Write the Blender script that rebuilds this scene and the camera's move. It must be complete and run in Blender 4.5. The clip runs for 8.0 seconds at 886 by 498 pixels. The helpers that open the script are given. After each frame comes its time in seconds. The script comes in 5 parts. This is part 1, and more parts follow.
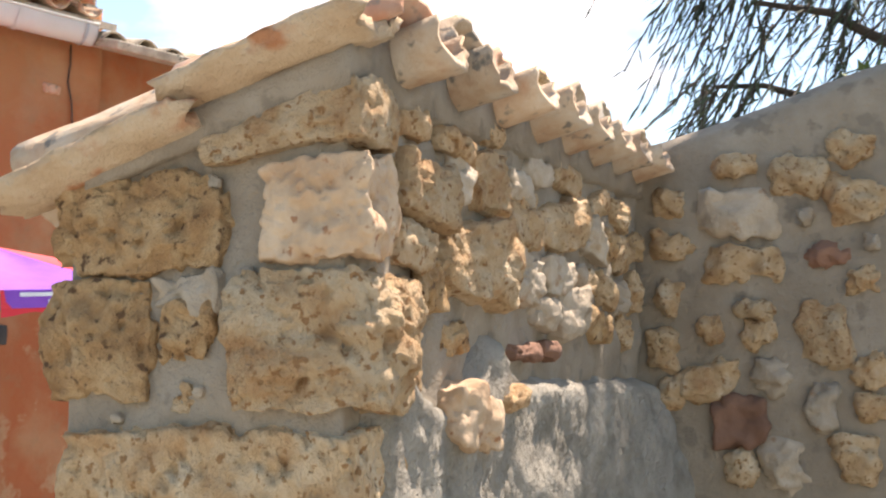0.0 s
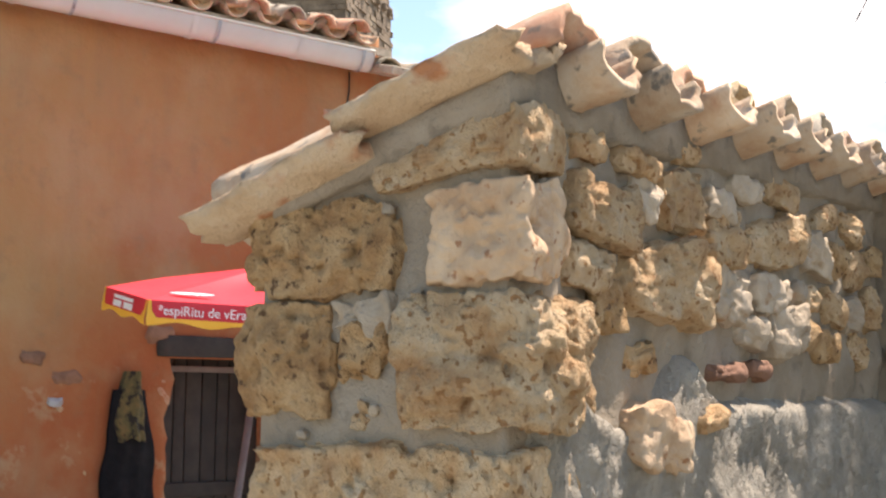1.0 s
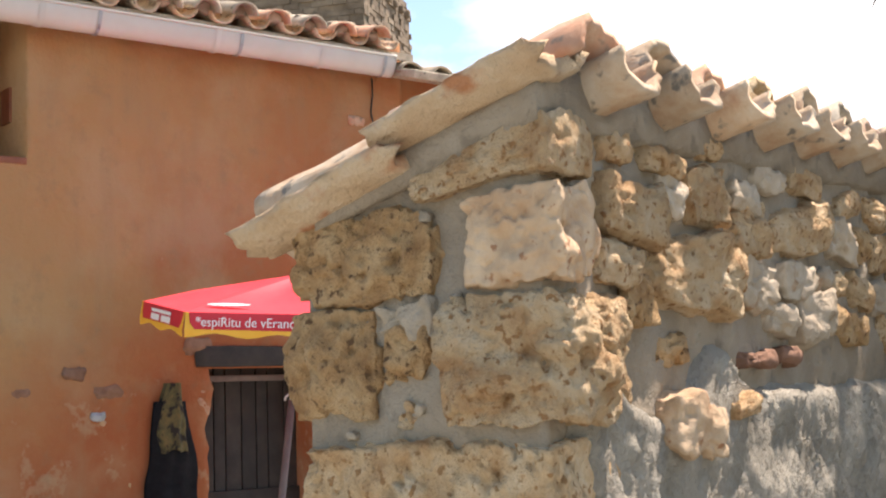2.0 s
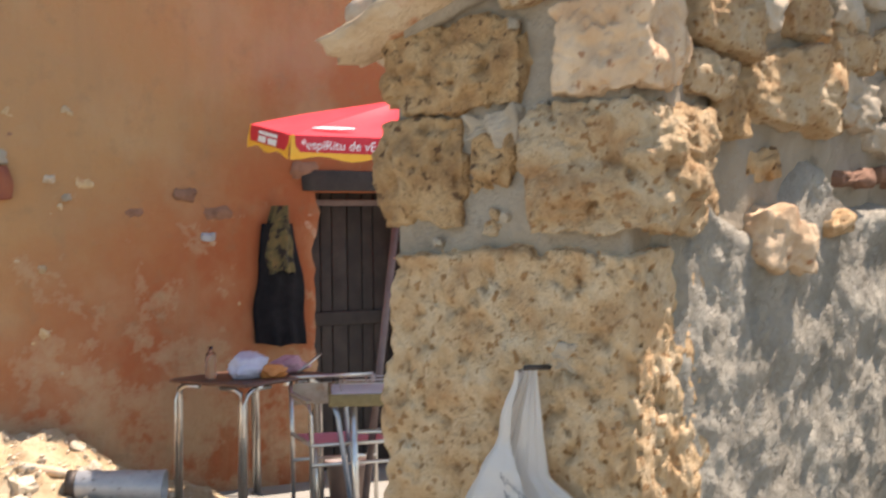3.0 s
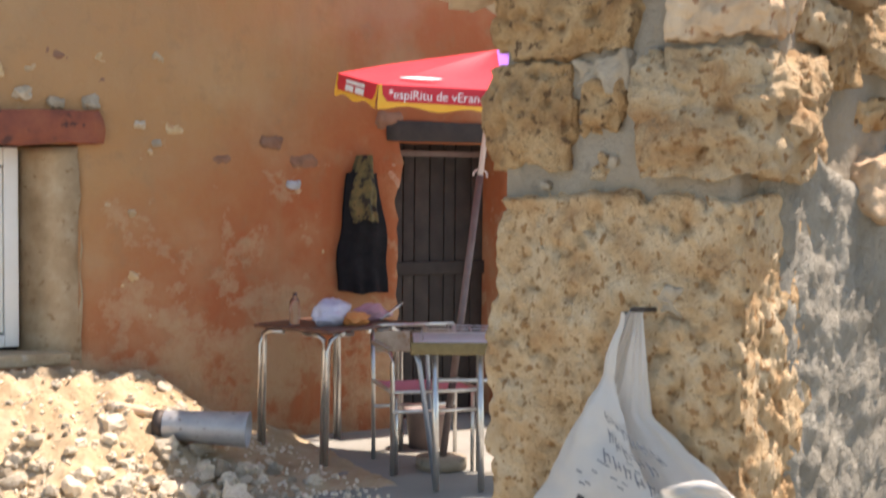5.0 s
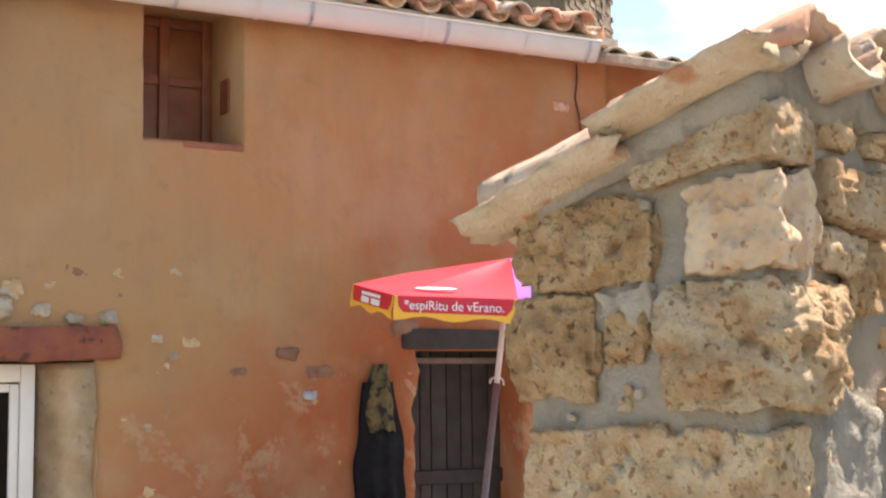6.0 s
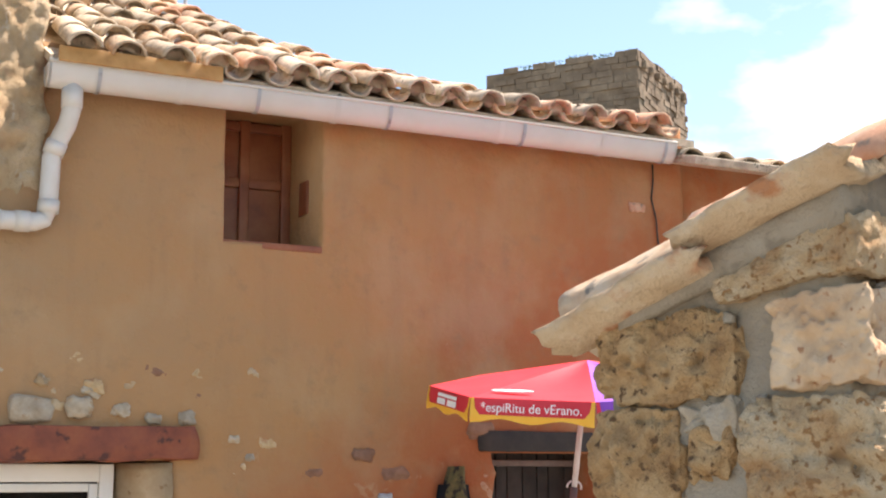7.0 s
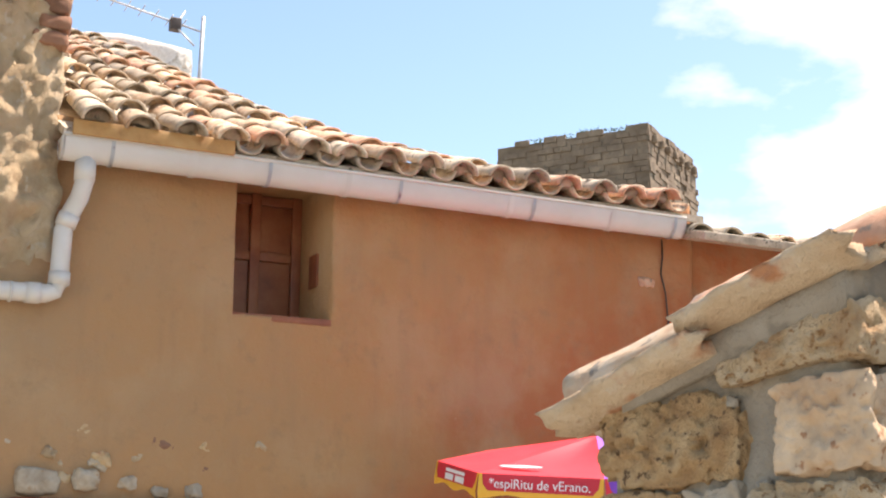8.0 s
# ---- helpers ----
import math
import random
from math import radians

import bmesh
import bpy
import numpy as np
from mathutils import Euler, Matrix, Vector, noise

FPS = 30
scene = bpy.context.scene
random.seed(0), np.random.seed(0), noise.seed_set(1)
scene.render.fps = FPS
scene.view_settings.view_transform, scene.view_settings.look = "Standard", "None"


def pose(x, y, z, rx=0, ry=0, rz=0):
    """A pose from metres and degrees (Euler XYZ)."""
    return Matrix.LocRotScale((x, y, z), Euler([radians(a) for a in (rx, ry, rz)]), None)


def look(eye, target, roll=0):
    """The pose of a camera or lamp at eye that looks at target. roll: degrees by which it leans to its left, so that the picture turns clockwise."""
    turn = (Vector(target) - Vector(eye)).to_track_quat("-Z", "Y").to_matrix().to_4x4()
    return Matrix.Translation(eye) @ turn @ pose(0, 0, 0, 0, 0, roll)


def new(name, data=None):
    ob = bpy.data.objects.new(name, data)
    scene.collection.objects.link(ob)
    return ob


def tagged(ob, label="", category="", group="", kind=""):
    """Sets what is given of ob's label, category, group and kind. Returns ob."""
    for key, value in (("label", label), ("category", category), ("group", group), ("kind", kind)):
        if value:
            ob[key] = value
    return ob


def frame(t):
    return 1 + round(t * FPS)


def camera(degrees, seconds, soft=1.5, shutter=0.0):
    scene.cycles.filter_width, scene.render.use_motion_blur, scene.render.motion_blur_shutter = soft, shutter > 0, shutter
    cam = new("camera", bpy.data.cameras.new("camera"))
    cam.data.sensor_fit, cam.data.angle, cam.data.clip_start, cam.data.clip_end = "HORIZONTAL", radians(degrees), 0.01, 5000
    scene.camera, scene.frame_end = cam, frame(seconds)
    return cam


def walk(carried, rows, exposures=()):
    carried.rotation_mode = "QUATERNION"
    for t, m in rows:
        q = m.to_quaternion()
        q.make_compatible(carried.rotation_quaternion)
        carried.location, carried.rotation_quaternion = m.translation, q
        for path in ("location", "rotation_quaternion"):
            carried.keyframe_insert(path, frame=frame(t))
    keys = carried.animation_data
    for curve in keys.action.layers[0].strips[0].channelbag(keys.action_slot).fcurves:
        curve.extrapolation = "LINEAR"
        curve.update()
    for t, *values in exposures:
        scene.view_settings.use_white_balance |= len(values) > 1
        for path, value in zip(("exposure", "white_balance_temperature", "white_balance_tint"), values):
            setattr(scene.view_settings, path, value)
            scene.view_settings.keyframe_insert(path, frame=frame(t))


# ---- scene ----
cam = camera(36.59, 8.0, soft=2.0, shutter=0.3)
PATH = [
    (0, look((-0.0005, -0.0003, 1.6168), (1.5670, 1.2265, 1.8115), 0.136)),
    (0.5, look((0.0609, -0.0729, 1.6139), (1.5110, 1.2948, 1.7775), 1.888)),
    (1, look((0.0872, -0.1371, 1.6252), (1.3474, 1.4012, 1.8381), 0.667)),
    (1.2, look((0.0671, -0.1740, 1.6263), (1.3122, 1.3694, 1.8863), -0.553)),
    (2.3, look((0.0262, -0.2078, 1.6202), (1.2450, 1.3698, 1.7815), -1.668)),
    (2.5, look((0.0253, -0.2247, 1.6099), (1.2218, 1.3744, 1.7154), -0.948)),
    (3, look((0.0491, -0.2153, 1.5891), (1.1473, 1.4558, 1.5562), -0.591)),
    (3.5, look((0.0252, -0.2233, 1.5712), (1.0066, 1.5139, 1.4336), -0.798)),
    (4, look((0.0085, -0.2299, 1.5614), (0.9546, 1.5158, 1.3218), -0.961)),
    (4.2, look((0.0056, -0.2243, 1.5565), (0.9583, 1.5109, 1.2706), -0.883)),
    (5.3, look((-0.0205, -0.2221, 1.5880), (0.9913, 1.5031, 1.5996), 0.265)),
    (5.5, look((-0.0275, -0.2280, 1.6007), (0.9858, 1.4945, 1.6805), -0.387)),
    (6, look((-0.0294, -0.2223, 1.6218), (0.9529, 1.5088, 1.8179), -0.607)),
    (6.5, look((-0.0428, -0.2279, 1.6333), (0.8740, 1.5268, 1.9167), -0.600)),
    (7, look((-0.0430, -0.2259, 1.6410), (0.8329, 1.5394, 1.9823), -0.122)),
    (7.5, look((-0.0405, -0.2300, 1.6479), (0.8153, 1.5349, 2.0387), 0.035)),
    (8, look((-0.0415, -0.2432, 1.6529), (0.8105, 1.5104, 2.0988), 0.341)),
]
walk(cam, PATH, exposures=((0, 1.26, 7000, 20), (0.5, 1.12, 7000, 20), (1, 1.11, 7000, 20), (2.5, 1.15, 7000, 20), (4, 1.16, 7000, 20), (5.5, 1.22, 7000, 20), (6, 1.32, 7000, 20), (7, 1.24, 7000, 20), (8, 1.20, 7000, 20)))

# ---------------- world, sun ----------------
SUN_DIR = Vector((0.50, -0.042, 1.0)).normalized()
world = bpy.data.worlds.new("sky")
scene.world = world
world.use_nodes = True
wn, wl = world.node_tree.nodes, world.node_tree.links
wn.clear()
w_out = wn.new("ShaderNodeOutputWorld")
w_bg = wn.new("ShaderNodeBackground")
w_sky = wn.new("ShaderNodeTexSky")
w_sky.sky_type = "NISHITA"
w_sky.sun_disc = False
w_sky.sun_elevation = math.asin(SUN_DIR.z)
w_sky.sun_rotation = math.atan2(SUN_DIR.x, SUN_DIR.y)
w_sky.air_density, w_sky.dust_density, w_sky.altitude = 1.0, 1.2, 700
w_sky.ozone_density = 0.5
w_bg.inputs["Strength"].default_value = 0.103
w_tc = wn.new("ShaderNodeTexCoord")
w_map = wn.new("ShaderNodeMapping")
w_map.inputs["Scale"].default_value = (1.0, 1.0, 2.2)
w_map.inputs["Location"].default_value = (0.35, 0.1, 0.0)
w_noise = wn.new("ShaderNodeTexNoise")
w_noise.inputs["Scale"].default_value, w_noise.inputs["Detail"].default_value = 3.4, 9.0
w_noise.inputs["Roughness"].default_value = 0.52
w_ramp = wn.new("ShaderNodeValToRGB")
w_ramp.color_ramp.elements[0].position, w_ramp.color_ramp.elements[1].position = 0.50, 0.62
w_mix = wn.new("ShaderNodeMix")
w_mix.data_type = "RGBA"
w_mix.inputs[7].default_value = (6.6, 6.7, 6.8, 1)
wl.new(w_tc.outputs["Generated"], w_map.inputs["Vector"])
wl.new(w_map.outputs["Vector"], w_noise.inputs["Vector"])
w_dot = wn.new("ShaderNodeVectorMath")
w_dot.operation = "DOT_PRODUCT"
w_dot.inputs[1].default_value = (0.86, 0.50, 0.10)
w_gain = wn.new("ShaderNodeMath")
w_gain.operation = "MULTIPLY_ADD"
w_gain.inputs[1].default_value, w_gain.inputs[2].default_value = 1.5, -1.405
w_sum = wn.new("ShaderNodeMath")
w_sum.operation = "ADD"
wl.new(w_tc.outputs["Generated"], w_dot.inputs[0])
wl.new(w_dot.outputs["Value"], w_gain.inputs[0])
wl.new(w_gain.outputs[0], w_sum.inputs[0])
wl.new(w_noise.outputs["Fac"], w_sum.inputs[1])
wl.new(w_sum.outputs[0], w_ramp.inputs["Fac"])
wl.new(w_ramp.outputs["Color"], w_mix.inputs[0])
w_tint = wn.new("ShaderNodeMix")
w_tint.data_type, w_tint.blend_type = "RGBA", "MULTIPLY"
w_tint.inputs[0].default_value = 1.0
w_tint.inputs[7].default_value = (1.12, 1.24, 1.18, 1)
wl.new(w_sky.outputs["Color"], w_tint.inputs[6])
wl.new(w_tint.outputs[2], w_mix.inputs[6])
wl.new(w_mix.outputs[2], w_bg.inputs["Color"])
wl.new(w_bg.outputs["Background"], w_out.inputs["Surface"])
sun = new("sun", bpy.data.lights.new("sun", "SUN"))
sun.data.energy, sun.data.angle, sun.data.color = 4.6, radians(0.6), (1.0, 0.94, 0.84)
sun.matrix_world = look(SUN_DIR * 30, (0, 0, 0))


# ---------------- materials ----------------
def material(name, colours, scale=4.0, rough=0.85, metal=0.0, bump=0.3, bump_scale=40.0, bump_dist=0.01, spots=None, spot_scale=25.0,
             spot_cut=0.62, spread=0.12, wave=None, coords="Object", transmit=0.0):
    """Noise between two or three colours, darker or lighter spots, a random tone per object, and bump at two scales."""
    m = bpy.data.materials.new(name)
    m.use_nodes = True
    n, l = m.node_tree.nodes, m.node_tree.links
    b = n["Principled BSDF"]
    b.inputs["Roughness"].default_value, b.inputs["Metallic"].default_value = rough, metal
    if transmit:
        b.inputs["Transmission Weight"].default_value = transmit
    tc = n.new("ShaderNodeTexCoord")
    vec = tc.outputs[coords]
    if coords == "Object":
        info = n.new("ShaderNodeObjectInfo")
        add = n.new("ShaderNodeVectorMath")
        add.operation = "ADD"
        mul = n.new("ShaderNodeMath")
        mul.operation = "MULTIPLY"
        mul.inputs[1].default_value = 30.0
        l.new(info.outputs["Random"], mul.inputs[0])
        l.new(vec, add.inputs[0])
        l.new(mul.outputs[0], add.inputs[1])
        vec = add.outputs[0]
    no = n.new("ShaderNodeTexNoise")
    no.inputs["Scale"].default_value, no.inputs["Detail"].default_value, no.inputs["Roughness"].default_value = scale, 7, 0.62
    l.new(vec, no.inputs["Vector"])
    ramp = n.new("ShaderNodeValToRGB")
    cr = ramp.color_ramp
    cr.elements[0].position, cr.elements[1].position = 0.30, 0.70
    cr.elements[0].color, cr.elements[1].color = (*colours[0], 1), (*colours[-1], 1)
    if len(colours) == 3:
        cr.elements.new(0.5).color = (*colours[1], 1)
    l.new(no.outputs["Fac"], ramp.inputs["Fac"])
    col = ramp.outputs["Color"]
    fine = n.new("ShaderNodeTexNoise")
    fine.inputs["Scale"].default_value, fine.inputs["Detail"].default_value, fine.inputs["Roughness"].default_value = bump_scale, 5, 0.7
    l.new(vec, fine.inputs["Vector"])
    if spots:
        sn = n.new("ShaderNodeTexNoise")
        sn.inputs["Scale"].default_value, sn.inputs["Detail"].default_value = spot_scale, 4
        l.new(vec, sn.inputs["Vector"])
        sr = n.new("ShaderNodeValToRGB")
        sr.color_ramp.elements[0].position, sr.color_ramp.elements[1].position = spot_cut, spot_cut + 0.07
        l.new(sn.outputs["Fac"], sr.inputs["Fac"])
        mx = n.new("ShaderNodeMix")
        mx.data_type = "RGBA"
        mx.inputs[7].default_value = (*spots, 1)
        l.new(sr.outputs["Color"], mx.inputs[0])
        l.new(col, mx.inputs[6])
        col = mx.outputs[2]
    hs = n.new("ShaderNodeHueSaturation")
    if spread:
        inf = n.new("ShaderNodeObjectInfo")
        mr = n.new("ShaderNodeMapRange")
        mr.inputs["To Min"].default_value, mr.inputs["To Max"].default_value = 1 - spread, 1 + spread
        l.new(inf.outputs["Random"], mr.inputs["Value"])
        l.new(mr.outputs["Result"], hs.inputs["Value"])
    l.new(col, hs.inputs["Color"])
    l.new(hs.outputs["Color"], b.inputs["Base Color"])
    if bump:
        b1 = n.new("ShaderNodeBump")
        b1.inputs["Strength"].default_value, b1.inputs["Distance"].default_value = bump, bump_dist
        l.new(fine.outputs["Fac"], b1.inputs["Height"])
        b2 = n.new("ShaderNodeBump")
        b2.inputs["Strength"].default_value, b2.inputs["Distance"].default_value = bump * 0.7, bump_dist * 2.5
        l.new(no.outputs["Fac"], b2.inputs["Height"])
        l.new(b1.outputs["Normal"], b2.inputs["Normal"])
        l.new(b2.outputs["Normal"], b.inputs["Normal"])
    return m


def facade_paint():
    """Lime render: beige and ochre upstairs, orange to brick red towards the door, grey-white patches where paint has gone."""
    m = bpy.data.materials.new("ochre_render")
    m.use_nodes = True
    n, l = m.node_tree.nodes, m.node_tree.links
    b = n["Principled BSDF"]
    b.inputs["Roughness"].default_value = 0.92
    tc = n.new("ShaderNodeTexCoord")
    sep = n.new("ShaderNodeSeparateXYZ")
    l.new(tc.outputs["Object"], sep.inputs[0])

    def noise_of(scale, detail=6, rough=0.6):
        t = n.new("ShaderNodeTexNoise")
        t.inputs["Scale"].default_value, t.inputs["Detail"].default_value, t.inputs["Roughness"].default_value = scale, detail, rough
        l.new(tc.outputs["Object"], t.inputs["Vector"])
        return t.outputs["Fac"]

    def math_of(op, a, c):
        t = n.new("ShaderNodeMath")
        t.operation = op
        for i, v in enumerate((a, c)):
            if isinstance(v, (int, float)):
                t.inputs[i].default_value = v
            else:
                l.new(v, t.inputs[i])
        return t.outputs[0]

    def ramp_of(f, stops):
        t = n.new("ShaderNodeValToRGB")
        e = t.color_ramp.elements
        e[0].position, e[0].color = stops[0][0], (*stops[0][1], 1)
        e[1].position, e[1].color = stops[-1][0], (*stops[-1][1], 1)
        for p, c in stops[1:-1]:
            e.new(p).color = (*c, 1)
        l.new(f, t.inputs["Fac"])
        return t.outputs["Color"]

    def mix(f, a, c):
        t = n.new("ShaderNodeMix")
        t.data_type = "RGBA"
        l.new(f, t.inputs[0])
        l.new(a, t.inputs[6])
        if isinstance(c, tuple):
            t.inputs[7].default_value = (*c, 1)
        else:
            l.new(c, t.inputs[7])
        return t.outputs[2]

    big, mid, small = noise_of(1.1, 8, 0.65), noise_of(3.2, 8, 0.68), noise_of(11.0)
    # colour wash that turns from beige to orange along the wall
    along = math_of("ADD", math_of("MULTIPLY", sep.outputs[0], 0.22), math_of("MULTIPLY", big, 1.25))
    wash = ramp_of(math_of("SUBTRACT", along, 0.60), [(0.15, (0.365, 0.226, 0.118)), (0.50, (0.41, 0.226, 0.100)), (0.74, (0.42, 0.215, 0.085)), (1.0, (0.38, 0.165, 0.062))])
    # redder near the foot of the wall by the door
    low = math_of("SUBTRACT", math_of("ADD", math_of("MULTIPLY", sep.outputs[0], 0.34), math_of("MULTIPLY", mid, 0.5)), math_of("MULTIPLY", sep.outputs[2], 0.45))
    lowf = ramp_of(low, [(0.26, (0, 0, 0)), (0.74, (0.95, 0.95, 0.95))])
    c = mix(lowf, wash, (0.37, 0.106, 0.036))
    # flaked patches, mostly low on the wall
    pat = math_of("SUBTRACT", math_of("ADD", mid, math_of("MULTIPLY", small, 0.35)), math_of("MULTIPLY", sep.outputs[2], 0.10))
    patf = ramp_of(pat, [(0.595, (0, 0, 0)), (0.63, (0.35, 0.35, 0.35)), (0.74, (0.70, 0.70, 0.70))])
    c = mix(patf, c, (0.47, 0.32, 0.185))
    blot = ramp_of(noise_of(2.1, 5, 0.55), [(0.46, (0, 0, 0)), (0.66, (0.42, 0.42, 0.42))])
    c = mix(blot, c, (0.46, 0.305, 0.165))
    streak = n.new("ShaderNodeMapping")
    streak.inputs["Scale"].default_value = (5.0, 1.0, 0.6)
    l.new(tc.outputs["Object"], streak.inputs["Vector"])
    sk = n.new("ShaderNodeTexNoise")
    sk.inputs["Scale"].default_value, sk.inputs["Detail"].default_value = 1.6, 6
    l.new(streak.outputs["Vector"], sk.inputs["Vector"])
    c = mix(ramp_of(sk.outputs["Fac"], [(0.52, (0, 0, 0)), (0.70, (0.35, 0.35, 0.35))]), c, (0.33, 0.19, 0.095))
    stain = ramp_of(noise_of(6.0, 8, 0.7), [(0.55, (0, 0, 0)), (0.72, (0.5, 0.5, 0.5))])
    c = mix(stain, c, (0.27, 0.17, 0.09))
    l.new(c, b.inputs["Base Color"])
    b1 = n.new("ShaderNodeBump")
    b1.inputs["Strength"].default_value, b1.inputs["Distance"].default_value = 0.5, 0.008
    l.new(noise_of(60, 4, 0.7), b1.inputs["Height"])
    b2 = n.new("ShaderNodeBump")
    b2.inputs["Strength"].default_value, b2.inputs["Distance"].default_value = 0.6, 0.03
    l.new(small, b2.inputs["Height"])
    l.new(b1.outputs["Normal"], b2.inputs["Normal"])
    l.new(b2.outputs["Normal"], b.inputs["Normal"])
    return m


RENDER = facade_paint()
TUFA = material("tufa_stone", [(0.48, 0.255, 0.105), (0.64, 0.435, 0.235), (0.74, 0.585, 0.385)], 15, 0.93, bump=1.0, bump_scale=110, bump_dist=0.012, spots=(0.40, 0.21, 0.085), spot_scale=80, spot_cut=0.58, spread=0.12)
TUFA_BROWN = material("brown_pitted_tufa", [(0.36, 0.19, 0.075), (0.54, 0.33, 0.15), (0.66, 0.46, 0.25)], 18, 0.95, bump=1.0, bump_scale=90, bump_dist=0.014, spots=(0.17, 0.09, 0.04), spot_scale=60, spot_cut=0.60, spread=0.06)
PALE = material("pale_limestone", [(0.34, 0.262, 0.175), (0.435, 0.35, 0.25), (0.515, 0.435, 0.33)], 12, 0.9, bump=0.7, bump_scale=60, bump_dist=0.01, spots=(0.36, 0.22, 0.12), spot_scale=20, spread=0.2)
PINK = material("pinkish_stone", [(0.44, 0.275, 0.155), (0.545, 0.38, 0.235), (0.63, 0.48, 0.325)], 12, 0.9, bump=0.6, bump_scale=80, bump_dist=0.008, spots=(0.36, 0.18, 0.09), spot_scale=60, spread=0.06)
MORTAR = material("grey_mortar", [(0.270, 0.216, 0.152), (0.335, 0.272, 0.196), (0.40, 0.335, 0.25)], 7, 0.95, bump=0.8, bump_scale=80, bump_dist=0.010, spots=(0.25, 0.205, 0.15), spot_scale=16, spot_cut=0.58, spread=0)
COARSE = material("coarse_cement_render", [(0.30, 0.265, 0.205), (0.42, 0.375, 0.30), (0.52, 0.475, 0.385)], 10, 0.95, bump=1.0, bump_scale=95, bump_dist=0.016, spread=0)
CLAY = material("weathered_clay", [(0.44, 0.25, 0.14), (0.56, 0.41, 0.27), (0.60, 0.51, 0.39)], 14, 0.9, bump=0.5, bump_scale=70, bump_dist=0.006, spots=(0.22, 0.19, 0.15), spot_scale=30, spot_cut=0.60, spread=0.28)
CLAY_RED = material("red_clay", [(0.48, 0.22, 0.12), (0.57, 0.32, 0.20), (0.58, 0.43, 0.31)], 14, 0.88, bump=0.4, bump_scale=70, bump_dist=0.005, spots=(0.30, 0.22, 0.16), spot_scale=26, spread=0.15)
CLAY_YELLOW = material("yellowish_clay", [(0.44, 0.27, 0.13), (0.56, 0.39, 0.21), (0.62, 0.48, 0.31)], 16, 0.93, bump=0.9, bump_scale=55, bump_dist=0.010, spots=(0.47, 0.22, 0.10), spot_scale=10, spot_cut=0.62, spread=0.08)
VERGE = material("lime_smeared_clay", [(0.50, 0.32, 0.18), (0.62, 0.45, 0.28), (0.70, 0.57, 0.41)], 9, 0.94, bump=0.9, bump_scale=70, bump_dist=0.012, spots=(0.52, 0.235, 0.11), spot_scale=9, spot_cut=0.57, spread=0.05)
CLAY_GREY = material("grey_roof_clay", [(0.30, 0.25, 0.19), (0.46, 0.38, 0.28), (0.60, 0.52, 0.40)], 12, 0.92, bump=0.5, bump_scale=60, bump_dist=0.006, spots=(0.15, 0.13, 0.10), spot_scale=24, spread=0.3)
BEAM = material("red_stained_beam", [(0.13, 0.028, 0.014), (0.23, 0.055, 0.022), (0.30, 0.085, 0.03)], 5, 0.6, bump=0.5, bump_scale=30, bump_dist=0.010, spots=(0.075, 0.018, 0.010), spot_scale=11, spot_cut=0.60, spread=0)
SHUTTER = material("brown_varnished_wood", [(0.19, 0.055, 0.024), (0.28, 0.090, 0.036), (0.34, 0.13, 0.055)], 5, 0.5, bump=0.25, bump_scale=40, bump_dist=0.004, spread=0.06)
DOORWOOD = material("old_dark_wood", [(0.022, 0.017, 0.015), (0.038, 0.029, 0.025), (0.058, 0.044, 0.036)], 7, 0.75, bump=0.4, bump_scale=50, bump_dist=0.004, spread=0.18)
BOARD = material("orange_board", [(0.34, 0.17, 0.055), (0.46, 0.25, 0.085), (0.5, 0.3, 0.12)], 9, 0.7, bump=0.2, spread=0)
PVC = material("grey_white_pvc", [(0.55, 0.52, 0.47), (0.63, 0.60, 0.55)], 3, 0.42, bump=0.05, spread=0.04)
WHITE = material("white_lacquer", [(0.72, 0.70, 0.64), (0.80, 0.78, 0.73)], 3, 0.4, bump=0.05, spread=0)
STEEL = material("dull_chrome_tube", [(0.55, 0.53, 0.50), (0.70, 0.68, 0.64)], 20, 0.3, 0.9, bump=0.05, spread=0.05)
BLUETUBE = material("bluish_tube", [(0.30, 0.36, 0.45), (0.42, 0.48, 0.56)], 20, 0.35, 0.7, bump=0.05, spread=0)
ZINC = material("dull_zinc", [(0.33, 0.34, 0.36), (0.44, 0.45, 0.46)], 14, 0.5, 0.35, bump=0.2, spots=(0.22, 0.21, 0.2), spread=0)
IRON = material("dark_iron", [(0.05, 0.04, 0.035), (0.09, 0.07, 0.06)], 14, 0.6, 0.5, bump=0.2, spread=0)
TOPWOOD = material("brown_tabletop", [(0.10, 0.045, 0.03), (0.16, 0.075, 0.05)], 10, 0.5, bump=0.1, spread=0)
OLIVE = material("brassy_edge", [(0.16, 0.12, 0.05), (0.24, 0.18, 0.08)], 30, 0.5, 0.3, bump=0.3, spread=0)
TRAY = material("bright_tray", [(0.74, 0.74, 0.72), (0.84, 0.84, 0.82)], 12, 0.3, 0.0, bump=0.2, spread=0)
PINKCLOTH = material("pink_webbing", [(0.62, 0.19, 0.25), (0.72, 0.28, 0.33)], 30, 0.8, bump=0.2, spread=0.05)
RED = material("red_canopy_cloth", [(0.66, 0.022, 0.04), (0.74, 0.035, 0.055)], 5, 0.6, bump=0.1, bump_scale=200, spread=0.05)
YELLOW = material("yellow_edging", [(0.85, 0.42, 0.03), (0.90, 0.50, 0.06)], 8, 0.6, bump=0.1, spread=0)
PURPLE = material("purple_canopy_cloth", [(0.20, 0.045, 0.42), (0.26, 0.07, 0.50)], 8, 0.6, bump=0.1, spread=0)
